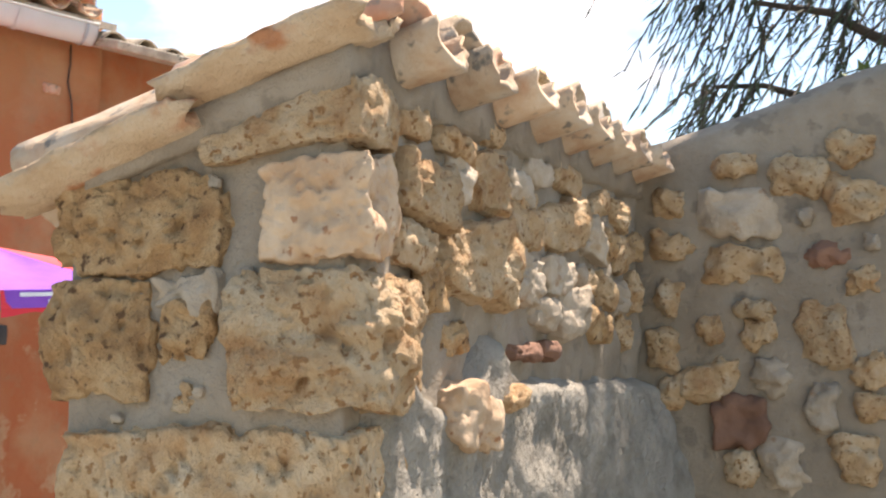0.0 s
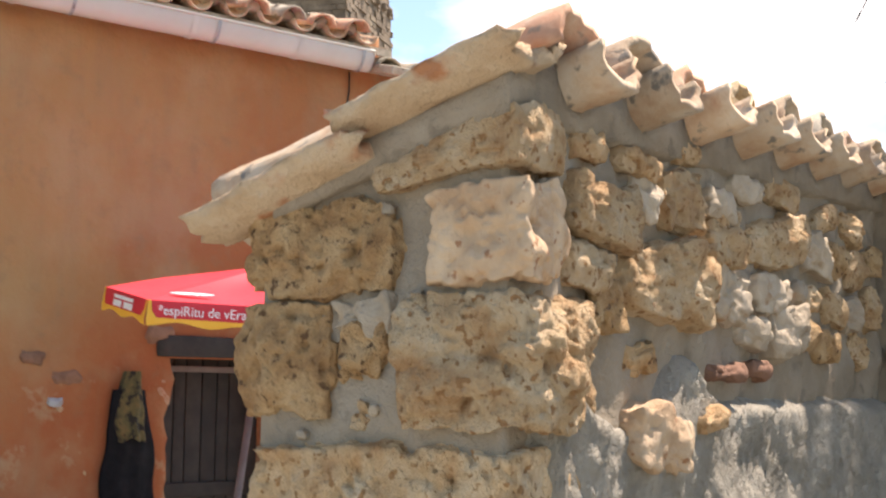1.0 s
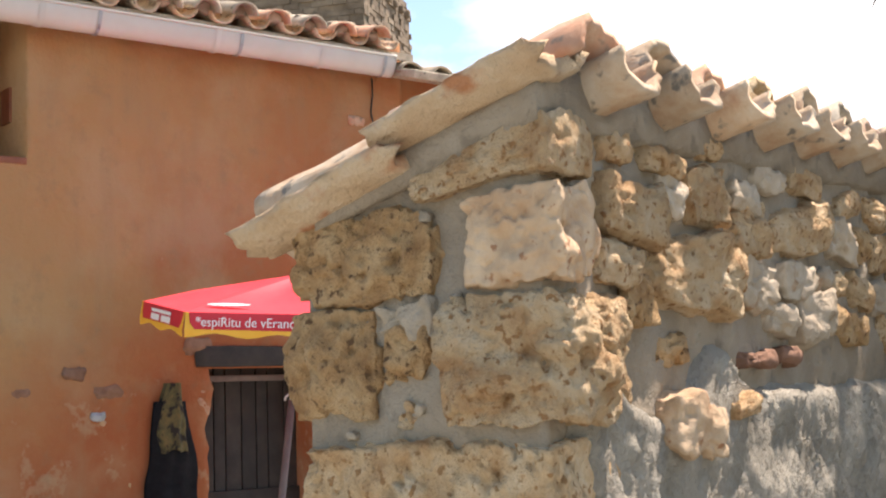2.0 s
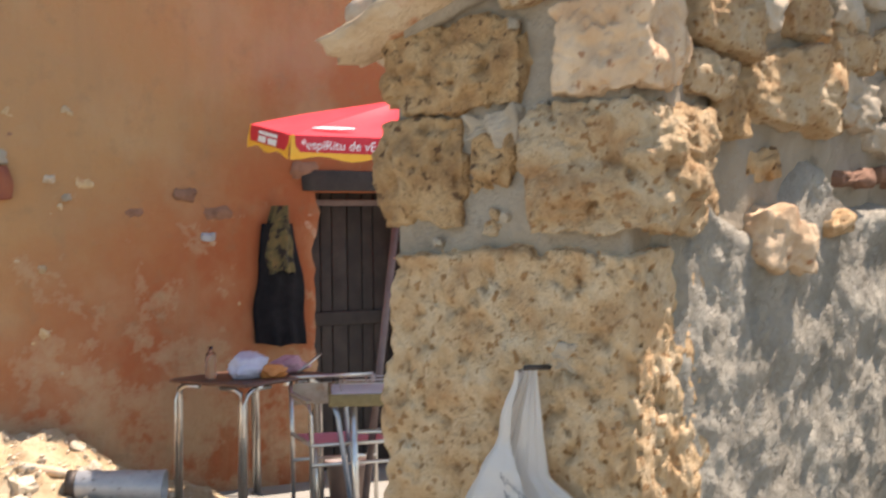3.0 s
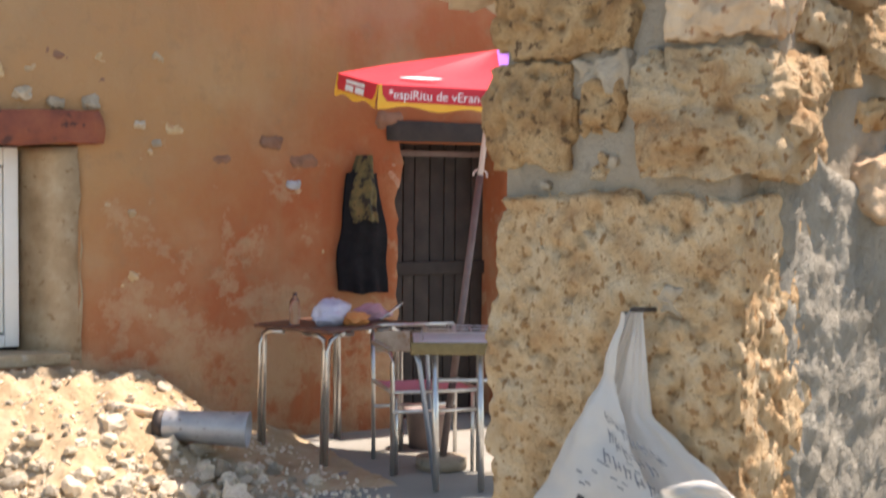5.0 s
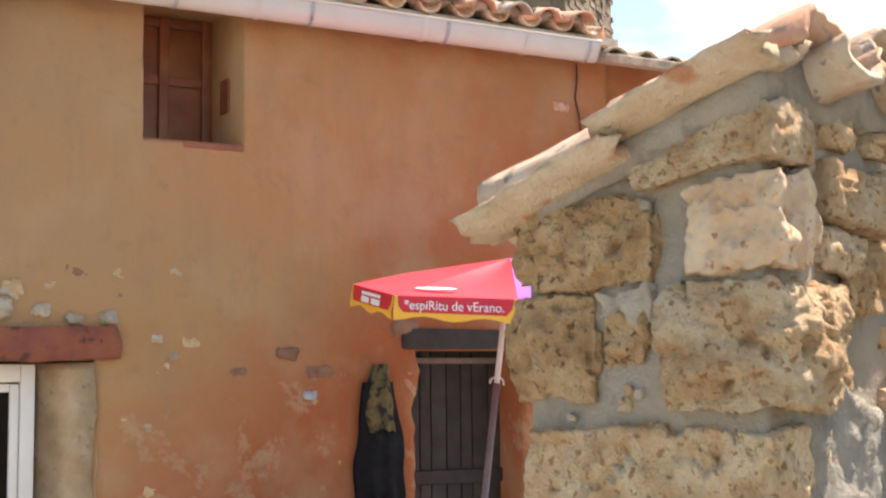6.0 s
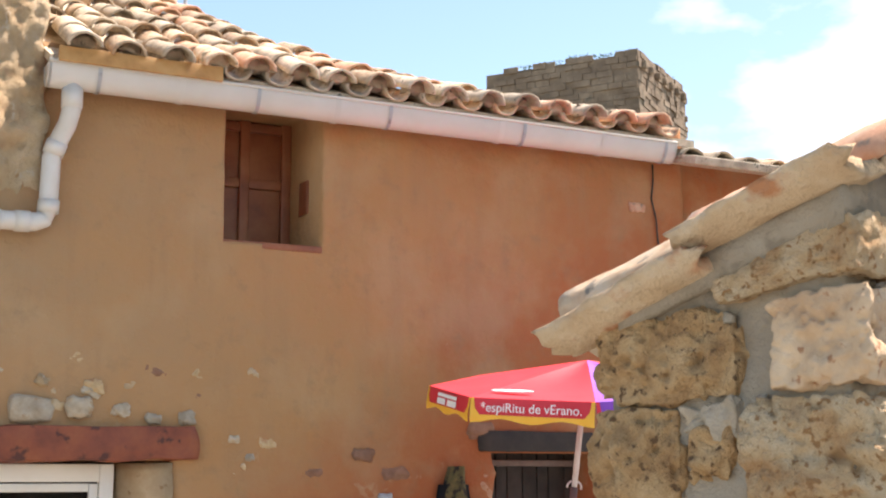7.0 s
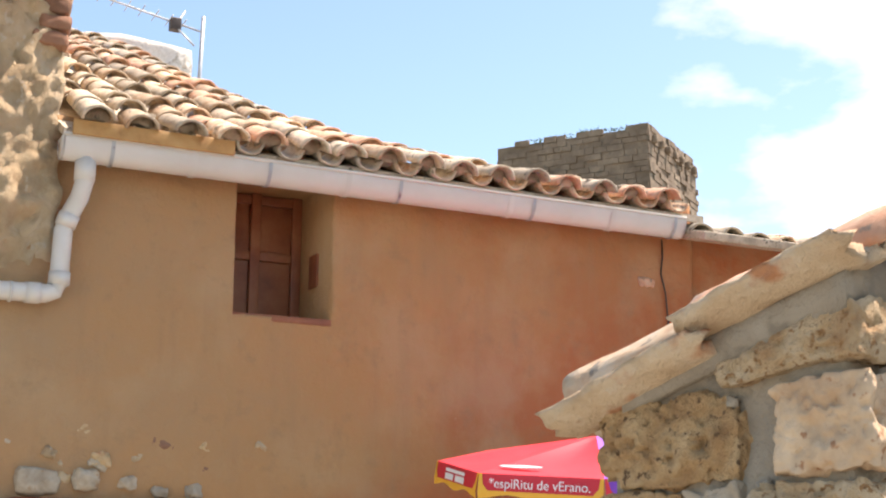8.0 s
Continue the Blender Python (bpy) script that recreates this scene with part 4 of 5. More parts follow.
# ---------------- back wall ----------------
def back_wall():
    b = bmesh.new()
    xs, ks = span(-0.3, 3.4, 70), span(0, 1, 60)

    def top(x):
        return 2.15 + 0.30 * max(0, x) + n3((x, 3, 0), 3) * 0.02

    def pl(x, k):
        z = k * top(x)
        return Vector((x, LEN + n3((x, 5, z), 7, 2) * 0.014 + n3((x, 5, z), 21, 3) * 0.006, z))
    r = [[b.verts.new(pl(x, k)) for x in xs] for k in ks]
    r.append([b.verts.new((x, LEN + 0.05, top(x) + 0.035)) for x in xs])
    r.append([b.verts.new((x, LEN + 0.36, top(x) + 0.02)) for x in xs])
    r.append([b.verts.new((x, LEN + 0.40, 0)) for x in xs])
    for p, q in zip(r, r[1:]):
        for i in range(len(xs) - 1):
            b.faces.new((p[i], p[i + 1], q[i + 1], q[i]))
    w = part("wall_back", b, MORTAR)
    w.matrix_world = PIER
    tagged(w, "rubble stone yard wall with a rising mortar-capped top", "stone wall", kind="structure")

    def st(x, z, ww, h, mat, seed, tilt=0):
        ob = part("stone", stone_bm(ww, 0.11, h, seed, 10, 0.66, 0.16, 0.008), mat, w)
        ob.matrix_basis = pose(x, LEN + 0.025, z, 0, tilt, 0)
    st(0.21, 1.998, 0.205, 0.122, PALE, 201, 4)
    st(0.345, 2.085, 0.140, 0.100, TUFA, 202)
    st(0.475, 2.145, 0.115, 0.082, TUFA, 203)
    st(0.225, 1.878, 0.200, 0.102, TUFA, 204, 6)
    st(0.415, 1.905, 0.110, 0.062, BRICK, 205, 4)
    st(0.245, 1.778, 0.098, 0.055, TUFA, 206)
    st(0.252, 1.722, 0.085, 0.080, TUFA, 207)
    st(0.395, 1.733, 0.130, 0.180, TUFA, 208)
    st(0.145, 1.615, 0.132, 0.106, TUFA, 209)
    st(0.288, 1.628, 0.097, 0.080, PALE, 210)
    st(0.393, 1.566, 0.076, 0.128, PALE, 211)
    st(0.050, 1.583, 0.056, 0.082, TUFA, 212)
    st(0.210, 1.525, 0.128, 0.122, BRICK, 213)
    st(0.305, 1.420, 0.100, 0.112, PALE, 214)
    st(0.462, 1.437, 0.115, 0.135, TUFA, 215)
    st(0.468, 2.025, 0.135, 0.106, TUFA, 216)
    st(0.025, 1.690, 0.080, 0.100, TUFA, 217)
    st(0.048, 1.810, 0.080, 0.090, TUFA, 218)
    st(0.050, 1.935, 0.100, 0.078, TUFA, 219)
    st(0.050, 2.035, 0.090, 0.066, TUFA, 220)
    st(0.208, 1.412, 0.066, 0.100, TUFA, 221)
    st(0.145, 1.735, 0.062, 0.068, TUFA, 222)
    st(0.490, 1.845, 0.080, 0.068, TUFA, 223)
    st(0.362, 1.990, 0.036, 0.044, PALE, 224)
    st(0.508, 1.930, 0.036, 0.044, PALE, 225)
    st(0.205, 2.118, 0.110, 0.060, TUFA, 226, -14)
    st(0.500, 1.640, 0.090, 0.090, TUFA, 227)
    st(0.500, 1.560, 0.080, 0.060, TUFA, 228)
    rnd = random.Random(12)
    for k in range(70):
        x, z = rnd.uniform(0.12, 1.5), rnd.uniform(0.1, 2.4)
        if (x < 0.58 and z > 1.34) or z > 2.1 + 0.28 * x or (x < 0.3 and z < 1.3):
            continue
        st(x, z, rnd.uniform(0.09, 0.17), rnd.uniform(0.07, 0.13), rnd.choice((TUFA, TUFA, PALE, PINK)), 240 + k)


back_wall()


# ---------------- tile coping on the garden wall ----------------
def coping():
    c = thing("tile_coping", PIER, "curved clay tile coping bedded in mortar", "tile coping")
    ang = math.degrees(math.atan(0.31))
    mats = (CLAY, CLAY_RED, CLAY_GREY, CLAY, CLAY_YELLOW, CLAY_RED)
    rnd = random.Random(5)
    covers = [tile_mesh("cover_tile", m, 0.060, 0.070, 0.33, True, 0.012, 14, 40 + i, 1.02) for i, m in enumerate(mats)]
    verge = [tile_mesh("channel_tile", VERGE, 0.070, 0.066, L_, False, 0.022, 18, 56 + L_, 0.52, 2.2) for L_ in (0.28, 0.30)]
    chans = [tile_mesh("channel_tile", m, 0.062, 0.056, 0.33, False, 0.013, 14, 50 + i, 0.96) for i, m in enumerate((CLAY_YELLOW, CLAY, CLAY_RED, CLAY))]

    def put(name, me, y, x_high, dz, tilt=0.0, row=0):
        rise = 0.055 * max(0, y)
        m = pose(x_high, y, pier_top(x_high) + 0.014 + dz + rise, 0, 0, 180) @ pose(0, 0, 0, 0, ang + tilt, rnd.uniform(-1.5, 1.5))
        piece(name, me, c, m)
    for k in range(9):
        yc = -0.060 + 0.211 * k
        ym = yc + 0.120
        if k == 0:
            put("channel_tile", verge[0], yc + 0.046, 0.006, 0.044)
            put("channel_tile", verge[1], yc + 0.052, -0.225, 0.012, 2.0)
        else:
            put("channel_tile", chans[(k * 2 + 1) % 4], yc, 0.052 + rnd.uniform(-0.008, 0.008), 0.040)
            put("channel_tile", chans[(k + 2) % 4], yc, -0.24, 0.030)
        if k < 8:
            put("cover_tile", covers[(k * 5 + 1) % 6], ym, 0.038 + rnd.uniform(-0.008, 0.008), 0.022 + rnd.uniform(-0.004, 0.006))
            put("cover_tile", covers[(k * 3) % 6], ym, -0.19, 0.008)
    # mortar bedding under the tiles
    b = bmesh.new()
    xs, ys = span(-WID + 0.03, SX + 0.016, 14), span(-0.030, LEN + 0.05, 80)
    lo = [[b.verts.new((x, y, pier_top(x) - 0.03 + 0.05 * max(0, y))) for x in xs] for y in ys]
    hi = [[b.verts.new((x, y, pier_top(x) + 0.024 + 0.055 * max(0, y) + 0.028 * math.cos(2 * math.pi * (y - 0.060) / 0.211) + n3((x, y, 0), 20) * 0.006 + 0.034 * max(0.0, 1 - abs(y) / 0.07))) for x in xs] for y in ys]
    for g_, flip in ((lo, True), (hi, False)):
        for p, q in zip(g_, g_[1:]):
            for i in range(len(xs) - 1):
                f = (p[i], p[i + 1], q[i + 1], q[i])
                b.faces.new(f[::-1] if flip else f)
    for j in range(len(ys) - 1):
        b.faces.new((lo[j][-1], lo[j + 1][-1], hi[j + 1][-1], hi[j][-1]))
        b.faces.new((lo[j + 1][0], lo[j][0], hi[j][0], hi[j + 1][0]))
    for i in range(len(xs) - 1):
        b.faces.new((lo[0][i], lo[0][i + 1], hi[0][i + 1], hi[0][i]))
    part("mortar_bed", b, MORTAR, c, "grey mortar bed")


coping()


# ---------------- rubble heap ----------------
def heap_z(x, y):
    u = min(1.0, max(0.0, (y - 5.72) / 1.45))
    s = 1 / (1 + math.exp((x - 2.72 + 0.95 * (1 - u)) * 5.0))
    foot = 0.05 * math.exp(-((x - 2.5) / 0.45) ** 2) * math.exp(-((y - 6.6) / 0.35) ** 2)
    return 0.50 * (u * u * (3 - 2 * u)) * s + foot + (n3((x, y, 0), 3, 2) * 0.06 + n3((x, y, 0), 9, 3) * 0.045 + n3((x, y, 0), 24, 4) * 0.025) * min(1, u * 4) * (0.35 + s) + 0.008 - 0.03 * (1 - min(1, u * 6))


def heap():
    b = bmesh.new()
    xs, ys = span(-1.4, 3.25, 190), span(5.6, 7.32, 80)
    r = [[b.verts.new((x, y, heap_z(x, y))) for x in xs] for y in ys]
    for p, q in zip(r, r[1:]):
        for i in range(len(xs) - 1):
            b.faces.new((p[i], p[i + 1], q[i + 1], q[i]))
    h = part("dirt_heap", b, DIRT)
    tagged(h, "sandy heap of rubble and dirt against the house wall", "rubble heap", kind="structure")
    rnd = random.Random(21)
    shapes = []
    for k in range(12):
        me = mesh_of(stone_bm(1.0, rnd.uniform(0.7, 1.0), rnd.uniform(0.5, 0.8), 300 + k, 2, 0.35, 0.22), "rubble_stone", False)
        me.materials.append(RUBBLE if k % 4 else PALE)
        shapes.append(me)
    n = 0
    while n < 270:
        x, y = rnd.gauss(1.95, 0.50), rnd.gauss(6.15, 0.24)
        if n > 210:
            x, y = rnd.uniform(0.8, 2.9), rnd.uniform(5.8, 7.1)
        if not (0.3 < x < 3.05 and 5.66 < y < 7.2):
            continue
        s = min(0.14, 0.025 + rnd.expovariate(1 / 0.026))
        ob = piece("rubble_stone", rnd.choice(shapes), h, pose(x, y, max(0, heap_z(x, y)) + s * 0.18, rnd.uniform(-30, 30), rnd.uniform(-30, 30), rnd.uniform(0, 360)) @ Matrix.Diagonal((s, s, s, 1)))
        n += 1
    g = bmesh.new()
    for k in range(900):
        x, y = rnd.uniform(0.4, 3.1), rnd.uniform(5.6, 7.1)
        s = rnd.uniform(0.006, 0.02)
        bmesh.ops.create_cube(g, size=s, matrix=pose(x, y, max(0, heap_z(x, y)) + s * 0.3, rnd.uniform(0, 90), rnd.uniform(0, 90), rnd.uniform(0, 90)))
    part("grit", g, RUBBLE, h, smooth=False)["kind"] = "stuff"


heap()

# zinc flue pipe lying on the heap, with a wooden handle poking out behind it
fl = thing("flue_pipe", pose(2.42, 6.45, max(heap_z(2.28, 6.53), heap_z(2.54, 6.39)) + 0.068, 0, 3, -32), "short dull zinc flue pipe lying on the rubble", "pipe")
t = bmesh.new()
N = 24
rings = []
for x, r in ((-0.235, 0.070), (-0.225, 0.074), (0.225, 0.094), (0.235, 0.098), (0.235, 0.090), (-0.22, 0.066)):
    rings.append([t.verts.new((x, r * math.cos(2 * math.pi * k / N), r * math.sin(2 * math.pi * k / N))) for k in range(N)])
for p, q in zip(rings, rings[1:] + rings[:1]):
    for k in range(N):
        t.faces.new((p[k], p[(k + 1) % N], q[(k + 1) % N], q[k]))
bmesh.ops.recalc_face_normals(t, faces=t.faces[:])
part("pipe_body", t, ZINC, fl)
t = bmesh.new()
tube(t, [(-0.262, 0, 0), (-0.212, 0, 0)], 0.077, 24)
part("end_collar", t, IRON, fl, "dark rusted end collar")
hd = bmesh.new()
tube(hd, [(x_, y_, heap_z(x_, y_) + 0.03) for x_, y_ in ((1.98, 6.70), (2.08, 6.69), (2.18, 6.67), (2.27, 6.64))], 0.032, 10, 0.022)
tagged(part("wooden_handle", hd, CLAY), "short weathered wooden handle on the rubble", "tool handle")


# ---------------- tables, chair ----------------
def leg(parent, pts, mat=STEEL, r=0.0125, name="leg", label=""):
    b = bmesh.new()
    tube(b, pts, r, 10)
    return part(name, b, mat, parent, label)


def table_a():
    T = thing("cafe_table", pose(3.29, 6.735, 0, 0, 0, 22), "brown-topped cafe table with bent steel legs", "table")
    w, d, h = 0.34, 0.29, 0.758
    part("tabletop", bevelled(-w, w, -d, d, h - 0.022, h, 0.010, 3), TOPWOOD, T)
    for s in (-1, 1):
        for q in (-1, 1):
            x, y = s * (w - 0.03), q * (d - 0.03)
            leg(T, [(x - s * 0.20, y, h - 0.035), (x - s * 0.07, y, h - 0.037), (x - s * 0.02, y, h - 0.06), (x, y, h - 0.12), (x + s * 0.012, y, 0.0)])
            leg(T, [(x, y - q * 0.18, h - 0.035), (x, y - q * 0.07, h - 0.037), (x, y - q * 0.03, h - 0.06), (x, y - q * 0.032, h - 0.12), (x + s * 0.012, y - q * 0.034, 0.0)])
    for x in (-0.22, 0.0, 0.2):
        part("edge_clip", bevelled(x - 0.012, x + 0.012, -d - 0.004, -d + 0.02, h - 0.042, h - 0.02, 0.003), STEEL, T)


def table_b():
    T = thing("folding_table", pose(3.73, 5.735, 0, 0, 0, -28), "folding table with a brassy edge and steel legs", "table")
    w, d, h = 0.40, 0.25, 0.75
    part("tabletop", bevelled(-w, w, -d, d, h - 0.012, h, 0.005), TRAY, T, "glossy white top")
    for a in ((-w - 0.012, w + 0.012, -d - 0.014, -d), (-w - 0.012, w + 0.012, d, d + 0.014), (-w - 0.014, -w, -d, d), (w, w + 0.014, -d, d)):
        part("edge_band", bevelled(a[0], a[1], a[2], a[3], h - 0.058, h + 0.006, 0.004), OLIVE, T, "dark brassy edge band")
    for x in (-w + 0.11, w - 0.46):
        leg(T, [(x, -d + 0.03, h - 0.05), (x + 0.01, -d - 0.02, 0.0)], STEEL, 0.017)
    for x in (-w + 0.02, -w + 0.45):
        leg(T, [(x - 0.01, -d + 0.05, h - 0.05), (x + 0.01, -d + 0.04, h - 0.11), (x + 0.10, -d + 0.10, 0.0)], BLUETUBE, 0.013, "brace", "bluish tubular folding leg")
        leg(T, [(x + 0.03, d - 0.05, h - 0.05), (x + 0.06, d - 0.04, h - 0.11), (x + 0.10, d - 0.02, 0.0)], BLUETUBE, 0.013, "brace", "bluish tubular folding leg")
    leg(T, [(-w + 0.10, -d + 0.02, 0.56), (w - 0.1, -d + 0.02, 0.56)], STEEL, 0.011, "crossbar")
    # thin wire dish rack on the top
    rk = thing("wire_rack", T.matrix_world @ pose(-0.05, 0.02, h), "low chrome wire rack lying on the folding table", "rack")
    for y in (-0.16, 0.0, 0.16):
        leg(rk, [(-0.30, y, 0.006), (-0.30, y, 0.045), (0.32, y, 0.045), (0.32, y, 0.006)], STEEL, 0.004, "wire")
    for k in range(6):
        x = -0.28 + 0.115 * k
        leg(rk, [(x, -0.16, 0.049), (x, 0.16, 0.049)], STEEL, 0.0035, "wire")


def chair():
    C = thing("garden_chair", pose(3.61, 6.20, 0, 0, 0, -14), "tubular steel garden chair with a pink webbed seat", "chair")
    w, d = 0.24, 0.22
    b = bmesh.new()
    xs, ys = span(-w + 0.01, w - 0.01, 14), span(-d, d, 12)
    for off in (0, -0.008):
        r = [[b.verts.new((x, y, 0.445 - 0.022 * math.cos(x / w * 1.5) * math.cos(y / d * 1.4) + off)) for x in xs] for y in ys]
        for p, q in zip(r, r[1:]):
            for i in range(len(xs) - 1):
                f = (p[i], p[i + 1], q[i + 1], q[i])
                b.faces.new(f if off == 0 else f[::-1])
    part("seat", b, PINKCLOTH, C, "pink webbed seat")
    b = bevelled(-w + 0.01, w - 0.01, d + 0.035, d + 0.045, 0.60, 0.72, 0.004)
    part("backrest", b, PALE, C, "cream webbed backrest")
    for s in (-1, 1):
        x = s * w
        leg(C, [(x, -d, 0.0), (x, -d + 0.01, 0.60), (x, -d + 0.04, 0.645), (x, -d + 0.1, 0.655), (x, d, 0.655)], STEEL, 0.012)
        leg(C, [(x - s * 0.026, -d + 0.02, 0.0), (x - s * 0.026, -d + 0.02, 0.44)], STEEL, 0.011)
        leg(C, [(x, d, 0.0), (x, d + 0.01, 0.45), (x, d + 0.05, 0.755)], STEEL, 0.012, "back_leg")
        leg(C, [(x, -d, 0.445), (x, d, 0.445)], STEEL, 0.012, "side_rail")
        part("armrest", bevelled(x - 0.02, x + 0.02, -d + 0.06, d, 0.66, 0.675, 0.006), PALE, C)
    for y, z in ((-d, 0.445), (-d, 0.34), (d, 0.30), (d + 0.05, 0.755)):
        leg(C, [(-w, y, z), (w, y, z)], STEEL, 0.010, "stretcher")


table_a()
table_b()
chair()
pot = bmesh.new()
prof = [(0.0, 0.0), (0.105, 0.0), (0.125, 0.20), (0.14, 0.205), (0.14, 0.235), (0.12, 0.235), (0.105, 0.02), (0.0, 0.02)]
rg = [[pot.verts.new((r * math.cos(2 * math.pi * k / 20), r * math.sin(2 * math.pi * k / 20), z)) for k in range(20)] for r, z in prof[1:-1]]
for p, q in zip(rg, rg[1:]):
    for k in range(20):
        pot.faces.new((p[k], p[(k + 1) % 20], q[(k + 1) % 20], q[k]))
pot.faces.new(rg[0][::-1])
pot.faces.new(rg[-1])
pb = part("bucket", pot, SLEEVE)
pb.matrix_world = pose(3.86, 6.62, 0)
tagged(pb, "dark brown bucket standing under the chair", "bucket")


# things lying on the cafe table
def crumple(name, w, d, h, seed, mat, m, label, category):
    b = bmesh.new()
    bmesh.ops.create_icosphere(b, subdivisions=4, radius=1.0)
    for v in b.verts:
        p = v.co.copy()
        k = 1 + 0.35 * n3(p, 1.6, seed) + 0.22 * abs(n3(p, 4.0, seed + 2)) - 0.1
        v.co = Vector((p.x * k * w / 2, p.y * k * d / 2, max(0.0, p.z * k * 0.62 + 0.45) * h))
    ob = part(name, b, mat)
    ob.matrix_world = m
    return tagged(ob, label, category)


TZ = 0.760
crumple("plastic_bag", 0.26, 0.18, 0.13, 3, BLUEBAG, pose(3.230, 6.609, TZ, 0, 0, 20), "crumpled bluish-white plastic bag on the cafe table", "plastic bag")
crumple("snack_packet", 0.17, 0.12, 0.07, 5, ORANGE, pose(3.347, 6.550, TZ, 0, 0, -10), "orange snack packet lying on the cafe table", "packet")
crumple("folded_cloth", 0.26, 0.16, 0.09, 8, ROSE, pose(3.531, 6.705, TZ, 0, 0, 12), "rose-coloured cloth heaped on the cafe table", "cloth")
bt = bmesh.new()
prof = [(0.030, 0.0), (0.032, 0.01), (0.032, 0.11), (0.027, 0.135), (0.012, 0.155), (0.012, 0.18)]
rg = [[bt.verts.new((r * math.cos(2 * math.pi * k / 16), r * math.sin(2 * math.pi * k / 16), z)) for k in range(16)] for r, z in prof]
for p, q in zip(rg, rg[1:]):
    for k in range(16):
        bt.faces.new((p[k], p[(k + 1) % 16], q[(k + 1) % 16], q[k]))
bt.faces.new(rg[0][::-1])
bt.faces.new(rg[-1])
ob = part("glass_bottle", bt, GLASS)
ob.matrix_world = pose(3.046, 6.705, TZ)
tagged(ob, "small clear glass bottle on the cafe table", "bottle")
tl = bmesh.new()
tube(tl, [(3.550, 6.628, TZ + 0.012), (3.628, 6.647, TZ + 0.05), (3.715, 6.667, TZ + 0.10)], 0.008, 8)
tagged(part("ladle", tl, STEEL), "thin steel ladle handle propped on the cafe table", "utensil")


# clothes hanging by the door
def hanging(name, x0, x1, z0, z1, thick, mat, seed, label, taper=0.6):
    b = bmesh.new()
    us, vs = span(0, 1, 22), span(0, 1, 26)
    cx = (x0 + x1) / 2
    for side in (0, 1):
        r = []
        for v in vs:
            wd = (x1 - x0) / 2 * (taper + (1 - taper) * min(1, v * 1.6))
            row = []
            for u in us:
                x = cx + (2 * u - 1) * wd + n3((0, 0, v), 3, seed) * 0.03
                z = z1 - v * (z1 - z0) + n3((u * 3, v, 0), 1.2, seed + 1) * 0.03 * v
                fold = thick * (0.35 + 0.65 * math.sin(math.pi * u)) + 0.016 * math.sin(u * 17 + seed) * v + n3((u, v, 1), 5, seed) * 0.012
                row.append(b.verts.new((x, FY - 0.015 - (max(0.005, fold) if side == 0 else 0.0), z)))
            r.append(row)
        for p, q in zip(r, r[1:]):
            for i in range(len(us) - 1):
                f = (p[i], p[i + 1], q[i + 1], q[i])
                b.faces.new(f[::-1] if side == 0 else f)
    ob = part(name, b, mat)
    return tagged(ob, label, "clothes")


hanging("black_jacket", 3.575, 3.905, 0.88, 1.62, 0.085, BLACKCLOTH, 3, "black jacket hanging on the wall beside the door")
hanging("camouflage_bag", 3.64, 3.83, 1.32, 1.73, 0.13, CAMO, 6, "camouflage cloth bag hanging over the black jacket", 0.45)


